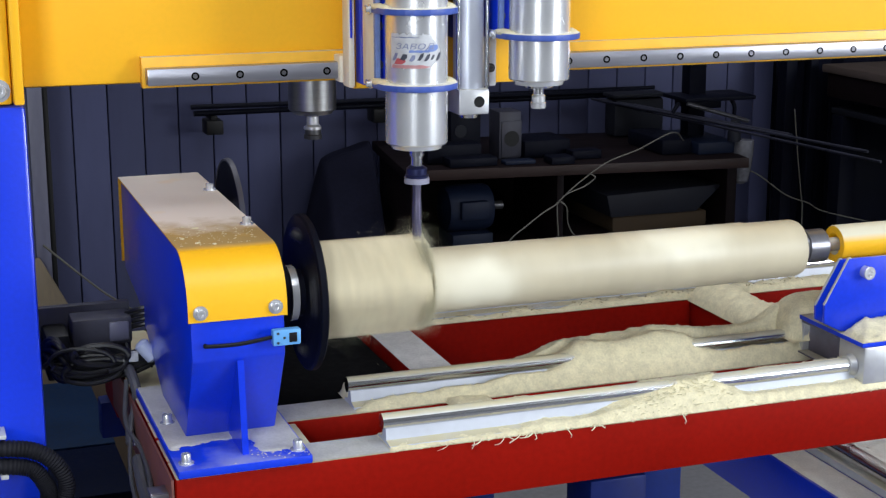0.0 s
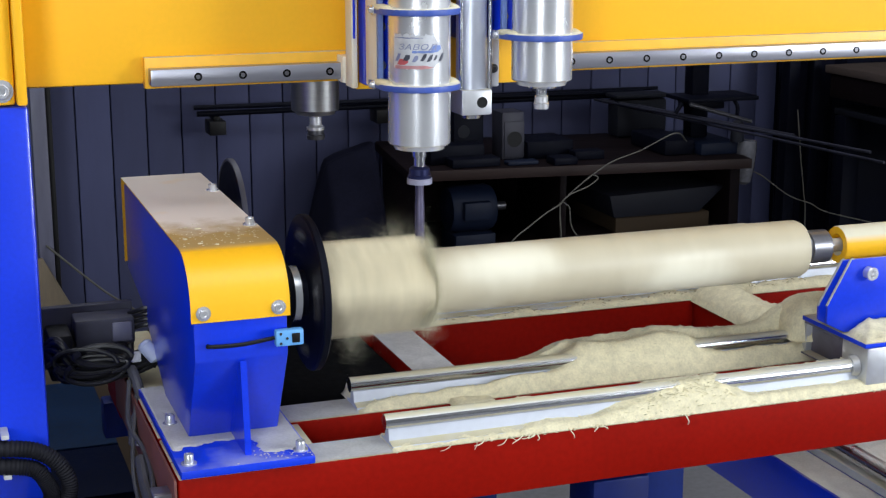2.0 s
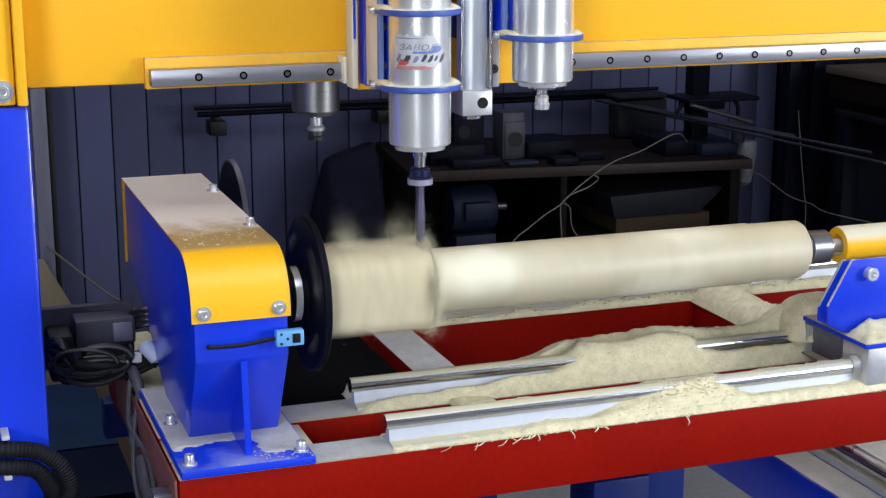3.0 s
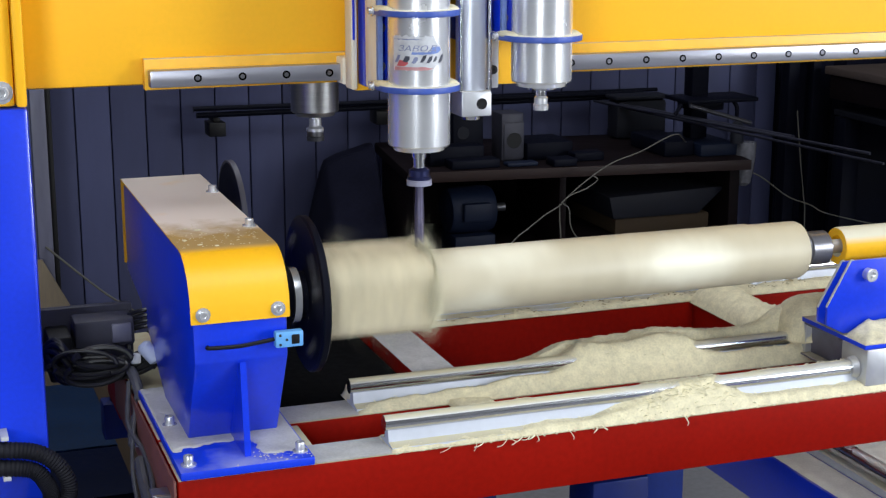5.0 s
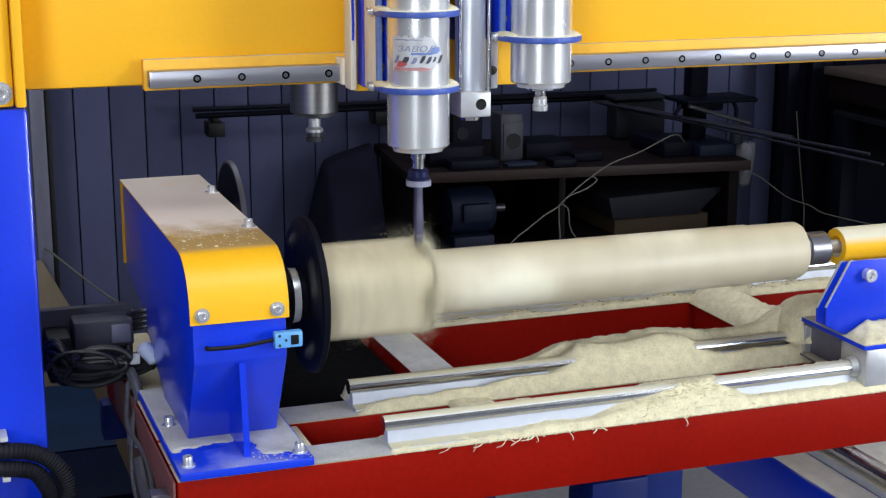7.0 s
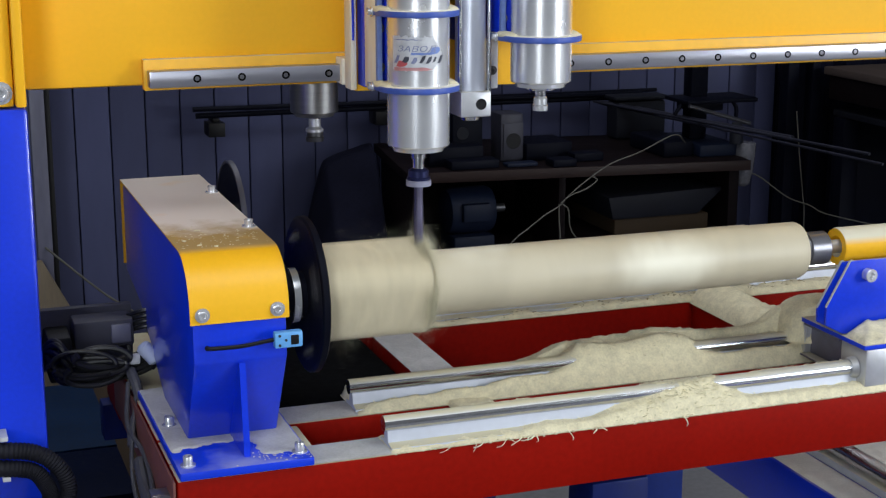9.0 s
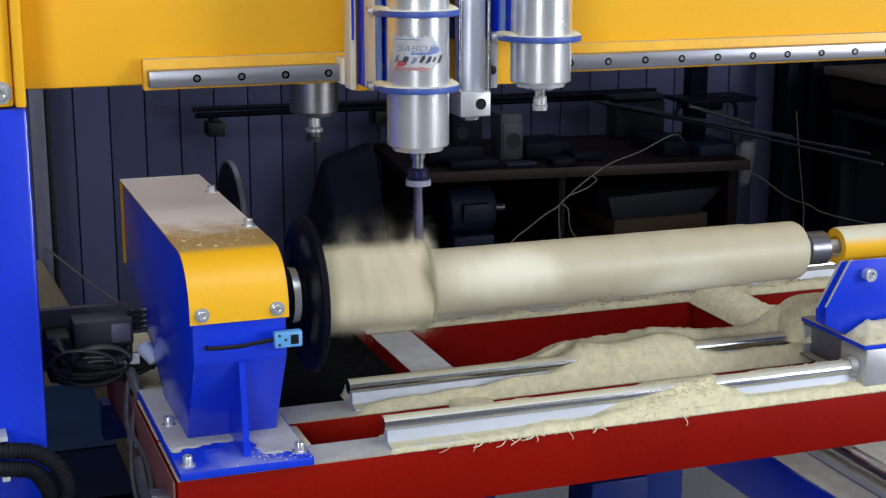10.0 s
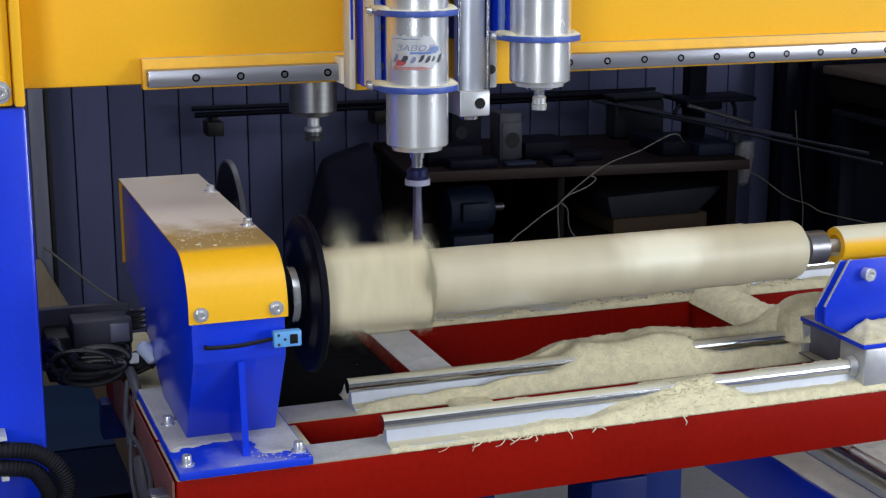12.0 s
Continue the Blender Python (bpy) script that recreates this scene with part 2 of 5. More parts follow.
PIPE_GREY = material("grey_pipe", (0.035, 0.036, 0.055), 0.4, metal=0.4, var=0.3, scale=9, bump=0.04)
CABINET_TEAL = material("lit_cabinet_blue", (0.008, 0.03, 0.085), 0.6, var=0.25, scale=6, bump=0.04, spec=0.1)
BLUE_CAKED = material("caked_blue_paint", (0.004, 0.042, 0.68), 0.5, var=0.08, scale=5, bump=0.05, dust=1.1, spec=0.3)
YELLOW_BARREL = material("barrel_yellow_paint", (0.9, 0.47, 0.01), 0.4, var=0.04, scale=3, fine=140, bump=0.03, dust=1.3, dust_colour=(0.66, 0.62, 0.48), level=0.25)
PIT_BLACK = material("pit_and_bolt_black", (0.002, 0.002, 0.0022), 0.85, var=0.1, scale=8, bump=0.02, spec=0.05)
LEG_BLUE = material("leg_blue_paint", (0.002, 0.009, 0.085), 0.5, var=0.12, scale=6, bump=0.05, spec=0.2)
CHIP = material("wood_chip", (0.8, 0.75, 0.55), 0.8, var=0.1, scale=40, bump=0.1)
BARK_CHIP = material("brown_chip", (0.36, 0.29, 0.15), 0.85, var=0.3, scale=40, bump=0.1)
CONNECTOR = material("pale_connector", (0.4, 0.45, 0.6), 0.4, var=0.08, bump=0.03)
GREY_BOX = material("grey_steel_box", (0.045, 0.045, 0.062), 0.5, var=0.15, scale=9, bump=0.05, dust=0.1, dust_colour=(0.15, 0.145, 0.14), spec=0.3)
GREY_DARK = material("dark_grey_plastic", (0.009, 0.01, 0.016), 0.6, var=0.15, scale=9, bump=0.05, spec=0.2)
TAN = material("tan_board", (0.13, 0.1, 0.065), 0.75, var=0.15, scale=6, stretch=(3, 3, 0.4), bump=0.1)
TAN_DARK = material("worn_bench_top", (0.1, 0.075, 0.065), 0.7, var=0.2, scale=6, stretch=(3, 0.4, 3), bump=0.1, spec=0.2)
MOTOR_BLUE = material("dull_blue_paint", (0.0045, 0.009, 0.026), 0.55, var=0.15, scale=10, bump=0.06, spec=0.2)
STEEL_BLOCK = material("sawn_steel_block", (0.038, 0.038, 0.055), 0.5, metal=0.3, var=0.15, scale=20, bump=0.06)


# ------------------------------------------------------------ mesh helpers
def box(bm, x0, x1, y0, y1, z0, z1, bevel=0.0):
    r = bmesh.ops.create_cube(bm, size=1.0)
    for v in r["verts"]:
        v.co = Vector(((x0 + x1) / 2 + v.co.x * (x1 - x0), (y0 + y1) / 2 + v.co.y * (y1 - y0), (z0 + z1) / 2 + v.co.z * (z1 - z0)))
    if bevel:
        ed = list({e for v in r["verts"] for e in v.link_edges})
        bmesh.ops.bevel(bm, geom=ed, offset=bevel, segments=2, affect='EDGES', profile=0.5)
    return bm


def cyl(bm, p0, p1, r0, r1=None, seg=32):
    p0, p1 = Vector(p0), Vector(p1)
    r1 = r0 if r1 is None else r1
    d = p1 - p0
    m = Matrix.Translation((p0 + p1) / 2) @ d.to_track_quat("Z", "Y").to_matrix().to_4x4()
    bmesh.ops.create_cone(bm, cap_ends=True, segments=seg, radius1=r0, radius2=r1, depth=d.length, matrix=m)
    return bm


def lathe(bm, origin, axis, profile, seg=40):
    """profile: (distance along the axis, radius) pairs."""
    q = Vector(axis).to_track_quat("Z", "Y").to_matrix().to_4x4()
    m = Matrix.Translation(origin) @ q
    rings = []
    for h, r in profile:
        rings.append([bm.verts.new(m @ Vector((r * math.cos(a), r * math.sin(a), h))) for a in (2 * math.pi * k / seg for k in range(seg))])
    for a, b in zip(rings, rings[1:]):
        for k in range(seg):
            bm.faces.new((a[k], a[(k + 1) % seg], b[(k + 1) % seg], b[k]))
    bm.faces.new(list(reversed(rings[0])))
    bm.faces.new(rings[-1])
    return bm


def prism(bm, points, axis, a, b, bevel=0.0):
    """A polygon, given in the two other axes in order, drawn out along axis from a to b."""
    def at(u, v, w):
        return {"x": (w, u, v), "y": (u, w, v), "z": (u, v, w)}[axis]
    lo = [bm.verts.new(at(u, v, a)) for u, v in points]
    hi = [bm.verts.new(at(u, v, b)) for u, v in points]
    n = len(points)
    fs = [bm.faces.new(lo), bm.faces.new(list(reversed(hi)))]
    for k in range(n):
        fs.append(bm.faces.new((lo[(k + 1) % n], lo[k], hi[k], hi[(k + 1) % n])))
    bmesh.ops.recalc_face_normals(bm, faces=fs)
    if bevel:
        ed = list({e for v in lo + hi for e in v.link_edges})
        bmesh.ops.bevel(bm, geom=ed, offset=bevel, segments=2, affect='EDGES', profile=0.5)
    return bm


def hose(bm, points, r, seg=10, steps=10, ribs=0.0):
    """A round cable through the points, smooth; ribs makes it corrugated."""
    pts = [Vector(p) for p in points]
    ext = [pts[0] * 2 - pts[1]] + pts + [pts[-1] * 2 - pts[-2]]
    line = []
    for k in range(1, len(ext) - 2):
        a, b, c, d = ext[k - 1:k + 3]
        for s in range(steps):
            t = s / steps
            line.append(0.5 * ((2 * b) + (c - a) * t + (2 * a - 5 * b + 4 * c - d) * t * t + (3 * b - a - 3 * c + d) * t ** 3))
    line.append(pts[-1])
    rings, side = [], Vector((0.3, 0.5, 0.81))
    for k, p in enumerate(line):
        t = (line[min(k + 1, len(line) - 1)] - line[max(k - 1, 0)]).normalized()
        side = (side - t * side.dot(t)).normalized()
        up = t.cross(side)
        rr = r * (1 + (ribs if k % 2 else -ribs))
        rings.append([bm.verts.new(p + rr * (math.cos(a) * side + math.sin(a) * up)) for a in (2 * math.pi * j / seg for j in range(seg))])
    for a, b in zip(rings, rings[1:]):
        for j in range(seg):
            bm.faces.new((a[j], a[(j + 1) % seg], b[(j + 1) % seg], b[j]))
    bm.faces.new(list(reversed(rings[0])))
    bm.faces.new(rings[-1])
    return bm


def bolt(bm, p, axis, r=0.008, h=0.008, washer=True):
    """A socket-head screw, standing out of p along axis."""
    p, a = Vector(p), Vector(axis).normalized()
    prof = [(0, r * 1.6), (0.0018, r * 1.6)] if washer else []
    prof += [(0.0018, r), (h * 0.92, r), (h, r * 0.9), (h, r * 0.55), (h * 0.55, r * 0.5), (h * 0.55, 0.0005)]
    return lathe(bm, p, a, prof, 14)


def mesh_of(bm, name, mat, origin):
    me = bpy.data.meshes.new(name)
    bm.transform(Matrix.Translation(-Vector(origin)))
    bm.to_mesh(me)
    bm.free()
    me.materials.append(mat)
    me.polygons.foreach_set("use_smooth", [True] * len(me.polygons))
    me.set_sharp_from_angle(angle=radians(32))
    return me


def base_of(ob):
    p = Vector()
    while ob:
        p, ob = p + ob.location, ob.parent
    return p


def thing(name, at, label, category, group="", kind=""):
    ob = new(name)
    ob.location = at
    ob.empty_display_size = 0.05
    return tagged(ob, label, category, group, kind)


def part(name, bm, mat, parent, label="", origin=None):
    """One mesh, given in the world's metres, under its thing."""
    at = Vector(origin) if origin else base_of(parent)
    ob = new(name, mesh_of(bm, name, mat, at))
    ob.parent = parent
    ob.location = at - base_of(parent)
    if label:
        tagged(ob, label)
    return ob


def solid(name, bm, mat, at, label, category, group="", kind=""):
    ob = new(name, mesh_of(bm, name, mat, at))
    ob.location = at
    return tagged(ob, label, category, group, kind)


def nb():
    return bmesh.new()


# ------------------------------------------------------------ the hall
def hall():
    tagged(solid("floor", box(nb(), -4, 6, -4, 4.4, -0.1, 0), CONCRETE, (0, 0, 0), "grey concrete workshop floor", "floor"), kind="structure")
    b = nb()
    for x0, x1, y0, y1 in ((-4, -1.15, -4, 4.4), (1.85, 6, -4, 4.4), (-1.15, 1.85, -4, -2.2), (-1.15, 1.85, -0.75, 1.15), (-1.15, 1.85, 2.35, 4.4)):
        box(b, x0, x1, y0, y1, 3.3, 3.4)
    solid("ceiling", b, PLASTER, (0, 0, 3.3), "plain grey workshop ceiling with two roof lights", "ceiling", kind="structure")
    solid("wall_west", box(nb(), -4.1, -4, -4, 4.4, 0, 3.3), PLASTER, (-4, 0, 0), "plain grey workshop wall", "wall", kind="structure")
    solid("wall_east", box(nb(), 6, 6.1, -4, 4.4, 0, 3.3), PLASTER, (6, 0, 0), "plain grey workshop wall", "wall", kind="structure")
    b = nb()
    for x0, x1 in ((-4, -2.65), (-1.55, 3.2), (5.4, 6)):
        box(b, x0, x1, -4.1, -4, 0, 3.3)
    for x0, x1 in ((-2.65, -1.55), (3.2, 5.4)):
        box(b, x0, x1, -4.1, -4, 0, 1.15)
    for x0, x1 in ((-2.65, -1.55), (3.2, 5.4)):
        box(b, x0, x1, -4.1, -4, 3.05, 3.3)
    solid("wall_south", b, PLASTER, (0, -4, 0), "plain grey workshop wall with two high windows", "wall", kind="structure")
    wall = solid("wall_north", box(nb(), -4, 6, WALL_Y + 0.02, WALL_Y + 0.1, 0, 3.3), PANEL, (0, WALL_Y, 0), "dark blue-grey wall lined with narrow upright panels", "wall", kind="structure")
    b = box(nb(), 0.002, PANEL_W - 0.001, -0.014, 0.022, 0, 3.3, 0.004)
    me = mesh_of(b, "panel", PANEL, (0, 0, 0))
    for k in range(74):
        p = new("panel", me)
        p.parent = wall
        p.location = (PANEL_X + k * PANEL_W, 0, 0)


WALL_Y = 2.55
PANEL_X, PANEL_W = -2.0242, 0.1003
BED = 0.80
AX = 0.99


def bed():
    t = thing("lathe_bed", (0.6, 0.2, 0), "red welded steel lathe bed covered with pale sawdust", "machine bed")
    part("front_beam", box(nb(), -0.2, 2.6, -0.108, -0.042, 0.722, BED, 0.005), RED, t)
    part("middle_beam", box(nb(), -0.2, 2.6, 0.046, 0.113, 0.722, BED, 0.005), RED, t)
    part("rear_beam", box(nb(), 0.2, 2.6, 0.415, 0.55, 0.70, BED, 0.005), RED, t)
    part("rear_beam", box(nb(), -0.2, -0.13, 0.415, 0.55, 0.70, BED, 0.005), RED, t)
    # added black box that fills the pit, in place of its deep shade
    part("pit_filler", box(nb(), -0.125, 0.2, 0.12, 0.62, 0.1, 0.782, 0.006), PIT_BLACK, t, "black filler box standing in for the dark pit under the bed")
    part("end_beam", box(nb(), -0.199, -0.012, -0.04, 0.044, 0.724, BED - 0.002, 0.003), RED, t)
    part("end_beam", box(nb(), -0.199, -0.13, 0.115, 0.413, 0.724, BED - 0.002, 0.003), RED, t)
    part("end_plate", box(nb(), -0.205, -0.2015, -0.106, 0.413, 0.724, BED - 0.001, 0.001), GRIMY_RED, t, "grimy red end plate of the bed")
    for x in (0.206, 0.785, 1.4):
        part("cross_beam", box(nb(), x, x + 0.064 + (0.03 if x > 0.5 else 0), 0.115, 0.413, 0.70, BED - 0.002, 0.004), RED, t)
    for x in (0.355, 1.9):
        for y in (-0.105, 0.45):
            part("leg", box(nb(), x, x + 0.085, y, y + 0.08, 0, 0.72, 0.005), LEG_BLUE, t, "dark blue steel leg")


def rail(x0, x1, y, group):
    t = thing("linear_rail", (x0, y, BED), "supported round steel guide rail on the bed", "guide rail", group)
    prof = [(y - 0.024, BED + 0.0005), (y + 0.024, BED + 0.0005), (y + 0.024, BED + 0.005), (y + 0.009, BED + 0.008), (y + 0.006, BED + 0.024),
            (y - 0.006, BED + 0.024), (y - 0.009, BED + 0.008), (y - 0.024, BED + 0.005)]
    part("support", prism(nb(), prof, "x", x0 + 0.004, x1), RAIL_FOOT, t, "pale aluminium rail support")
    part("shaft", cyl(nb(), (x0, y, BED + 0.031), (x1, y, BED + 0.031), 0.0105, seg=28), SHAFT, t, "polished round shaft")


def headstock():
    t = thing("headstock", (-0.11, 0.2, BED), "blue lathe headstock with a dusty yellow sheet cover", "headstock")
    part("base_plate", box(nb(), -0.197, -0.03, -0.114, 0.22, BED + 0.001, BED + 0.012, 0.002), BLUE_DUSTY, t, "blue base plate under white dust")
    side = [(-0.068, 0.932), (0.0, BED + 0.012), (0.17, BED + 0.012), (0.36, 0.9), (0.49, 0.92), (0.49, 1.055), (0.0, 1.055), (-0.03, 1.045), (-0.052, 1.025), (-0.066, 0.99)]
    part("body", prism(nb(), side, "x", -0.167, -0.05, 0.003), BLUE, t)
    r, y0, z0 = 0.07, 0.0, 0.992
    arc = [(y0 - r * math.sin(a), z0 + r * math.cos(a)) for a in (math.pi / 2 * k / 10 for k in range(11))]
    outer = [(0.497, 0.93), (0.497, 1.062)] + arc + [(-0.07, 0.982)]
    inner = [(y0 - (r - 0.002) * math.sin(a), z0 + (r - 0.002) * math.cos(a)) for a in (math.pi / 2 * k / 10 for k in range(10, -1, -1))]
    prof = outer + [(-0.068, 0.982)] + inner + [(0.495, 1.06), (0.495, 0.93)]
    part("cover", prism(nb(), prof, "x", -0.17, -0.047), YELLOW_DUSTY, t, "bent yellow sheet cover, dusty on top")
    rib = [(-0.06, 0.925), (0.0, BED + 0.012), (-0.085, BED + 0.012), (-0.072, 0.93)]
    part("rib", prism(nb(), rib, "x", -0.112, -0.104), BLUE, t)
    for x in (-0.155, -0.062):
        part("cover_bolt", bolt(nb(), (x, -0.07, 0.994), (0, -1, 0), 0.0058, 0.007), STEEL, t, "steel socket-head screw")
    for y in (0.1, 0.347):
        part("cover_bolt", bolt(nb(), (-0.0575, y, 1.062), (0, 0, 1), 0.006, 0.01), STEEL, t, "steel socket-head screw")
    for x, y in ((-0.183, -0.09), (-0.18, 0.06), (-0.043, -0.09)):
        part("base_bolt", bolt(nb(), (x, y, BED + 0.012), (0, 0, 1), 0.0062, 0.013), STEEL, t, "steel base bolt")
    part("spindle_nose", lathe(nb(), (-0.05, 0, AX), (1, 0, 0), [(0, 0.045), (0.014, 0.045), (0.014, 0.03), (0.022, 0.03)], 32), IRON, t)
    part("spindle_nose", lathe(nb(), (-0.05, 0.43, AX), (1, 0, 0), [(0, 0.045), (0.014, 0.045), (0.014, 0.03), (0.022, 0.03)], 32), IRON, t)
    discs = []
    for y, thick in ((0.0, 0.011), (0.43, 0.006)):
        x = -0.012 if y == 0 else -0.014
        b = lathe(nb(), (-0.03, y, AX), (1, 0, 0), [(0, 0.03), (x + 0.0295, 0.03), (x + 0.03, 0.098), (x + 0.032, 0.101), (x + 0.028 + thick, 0.101), (x + 0.03 + thick, 0.098), (x + 0.03 + thick, 0.02)], 64)
        d = part("faceplate", b, IRON, t, "black round iron faceplate", origin=(-0.02, y, AX))
        part("hub_ring", lathe(nb(), (-0.0305, y, AX), (1, 0, 0), [(0, 0.03), (0, 0.036), (0.009, 0.036), (0.009, 0.0301)], 32), STEEL, d, "bright steel hub", origin=(-0.02, y, AX))
        # the rear disc's lit edge and bevel highlight, as a paler ring
        if y > 0:
            part("rim", lathe(nb(), (x, y, AX), (1, 0, 0), [(0.003, 0.0975), (-0.0012, 0.098), (-0.0012, 0.1012), (0.0005, 0.1022), (0.0065, 0.1022), (0.0068, 0.0985), (0.003, 0.098)], 64), RIM_GREY, d, "rim with its highlight put into a paler grey", origin=(-0.02, y, AX))
        if y == 0:
            for k in range(4):
                a = radians(45 + 90 * k)
                part("jaw_bolt", bolt(nb(), (-0.012, y + 0.075 * math.cos(a), AX + 0.075 * math.sin(a)), (-1, 0, 0), 0.006, 0.006), DARK_STEEL, d, origin=(-0.02, y, AX))
        discs.append(d)
    s = part("sensor", box(nb(), -0.07, -0.035, -0.088, -0.075, 0.948, 0.968, 0.002), SENSOR_BLUE, t, "pale blue proximity sensor")
    part("sensor_eye", box(nb(), -0.05, -0.04, -0.0895, -0.087, 0.952, 0.964, 0.001), BLACK, s)
    for x, z in ((-0.064, 0.964), (-0.064, 0.952), (-0.056, 0.958)):
        part("sensor_screw", lathe(nb(), (x, -0.088, z), (0, -1, 0), [(0, 0.0018), (0.0008, 0.0016)], 10), DARK_STEEL, s)
    part("sensor_cable", hose(nb(), [(-0.151, -0.07, 0.953), (-0.148, -0.076, 0.953), (-0.11, -0.078, 0.953), (-0.07, -0.08, 0.958)], 0.0025, 8), BLACK, t)
    return discs


def workpiece():
    at = (0.02, 0, AX)
    t = thing("turned_post", at, "pale wooden post, square at one end and turned round", "wooden post")
    c = 0.010
    sq = [(0.05 - c, -0.05), (0.05, -0.05 + c), (0.05, 0.05 - c), (0.05 - c, 0.05), (-0.05 + c, 0.05), (-0.05, 0.05 - c), (-0.05, -0.05 + c), (-0.05 + c, -0.05)]
    part("square_end", prism(nb(), [(y, AX + z) for y, z in sq], "x", -0.0005, 0.147, 0.002), WOOD_CUT, t, "square uncut end of the post")
    b = lathe(nb(), (0.147, 0, AX), (1, 0, 0), [(0, 0.0433), (0.1, 0.0433), (0.488, 0.043), (0.4915, 0.0416), (0.568, 0.0412), (0.573, 0.039), (0.575, 0.02)], 64)
    for v in b.verts:
        y, z = v.co.y, v.co.z - AX
        k = 1 + 0.012 * math.cos(4 * math.atan2(z, y))
        v.co.y, v.co.z = y * k, AX + z * k
    part("turned_shaft", b, WOOD, t, "smooth turned shaft")
    rnd = random.Random(3)
    b = nb()
    for k in range(1400):
        a = rnd.uniform(0, 2 * math.pi)
        x = 0.147 + rnd.uniform(-0.006, 0.006)
        r0 = 0.046
        r1 = r0 + abs(rnd.gauss(0.007, 0.006))
        q = Vector((0, math.cos(a), math.sin(a)))
        s = Vector((0, -math.sin(a), math.cos(a)))
        w = rnd.uniform(0.0006, 0.0016)
        p0 = Vector((x, 0, AX)) + q * r0
        p1 = Vector((x + rnd.uniform(-0.008, 0.004), 0, AX)) + q * r1 + s * rnd.uniform(-0.012, 0.012)
        m = (p0 + p1) / 2 + Vector((0.003, 0, 0))
        vs = [bm for bm in (b.verts.new(p0 - s * w), b.verts.new(p0 + s * w), b.verts.new(m + s * w * 0.8), b.verts.new(p1), b.verts.new(m - s * w * 0.8))]
        b.faces.new(vs)
    part("fringe", b, CHIP, t, "torn wood fibres at the cut")
    return t


def tailstock():
    t = thing("tailstock", (0.9, 0, BED), "blue tailstock with a yellow barrel, covered in sawdust", "tailstock")
    part("carriage_plate", box(nb(), 0.771, 1.25, -0.108, 0.053, 0.864, 0.871, 0.001), BLUE_CAKED, t, "blue carriage plate under sawdust")
    for y in (-0.074, 0.08):
        part("bearing_block", box(nb(), 0.776, 0.9, y - 0.032, y + 0.031, 0.808, 0.8635, 0.004), ALU, t, "aluminium bearing block")
        part("bearing_seal", lathe(nb(), (0.766, y - 0.004 if y < 0 else y, BED + 0.031), (1, 0, 0), [(0, 0.011), (0, 0.0135), (0.009, 0.0165), (0.01, 0.011)], 24), ALU, t)
    # a zinc channel between the blocks, open towards the post
    part("cross_channel", box(nb(), 0.786, 0.79, -0.0415, 0.048, 0.814, 0.8635, 0.001), CHANNEL, t, "dull zinc cross channel")
    part("channel_lip", box(nb(), 0.768, 0.7855, -0.0415, 0.048, 0.8135, 0.8165, 0.001), CHANNEL, t)
    part("channel_lip", box(nb(), 0.772, 0.7855, -0.0415, 0.048, 0.860, 0.8635, 0.001), CHANNEL, t)
    brk = [(0.743, 0.888), (0.772, 0.873), (1.2, 0.873), (1.2, 0.980), (0.779, 0.980), (0.7425, 0.9145)]
    for y, o, dz in ((-0.052, 0.0, 0.0), (-0.030, 0.0, -0.006)):
        p = part("bracket_plate", prism(nb(), [(x + o, z + (dz if z > 0.9 else 0)) for x, z in brk], "y", y, y + 0.005, 0.001), BLUE, t, "blue bracket plate with a dusty edge")
        edge = [(0.7415, 0.915), (0.778, 0.9805), (0.782, 0.982), (0.784, 0.9803), (0.7795, 0.979), (0.7435, 0.914)]
        part("plate_edge_dust", prism(nb(), [(x + o, z + dz) for x, z in edge], "y", y + 0.0005, y + 0.0045, 0.0003), DUST_GREY, p)
    part("bracket_web", box(nb(), 0.80, 1.2, -0.0465, -0.0305, 0.93, 0.94), BLUE, t)
    part("barrel", lathe(nb(), (0.787, 0, AX), (1, 0, 0), [(0.012, 0.004), (0.012, 0.014), (0, 0.016), (0, 0.0262), (0.003, 0.0275), (0.5, 0.0275), (0.5, 0.012)], 48), YELLOW_BARREL, t, "yellow tube barrel, dusty on top")
    part("bolt", bolt(nb(), (0.806, -0.052, 0.9595), (0, -1, 0), 0.0098, 0.014, False), STEEL, t, "steel socket-head screw")
    part("quill", lathe(nb(), (0.763, 0, AX), (1, 0, 0), [(0, 0.010), (0.04, 0.010)], 24), ALU, t)
    prof = [(0, 0.017), (0.002, 0.0215), (0.010, 0.0225), (0.011, 0.021), (0.0125, 0.0215), (0.0135, 0.0245), (0.0435, 0.0245), (0.0465, 0.021), (0.047, 0.010)]
    return part("live_centre", lathe(nb(), (0.7215, 0, AX), (1, 0, 0), prof, 40), CENTRE_STEEL, t, "grey steel live centre", origin=(0.745, 0, AX))


def block(name, x0, x1, y0, y1, z0, z1, mat, label, category, group="", bevel=0.003):
    return solid(name, box(nb(), x0, x1, y0, y1, z0, z1, bevel), mat, ((x0 + x1) / 2, (y0 + y1) / 2, z0), label, category, group)


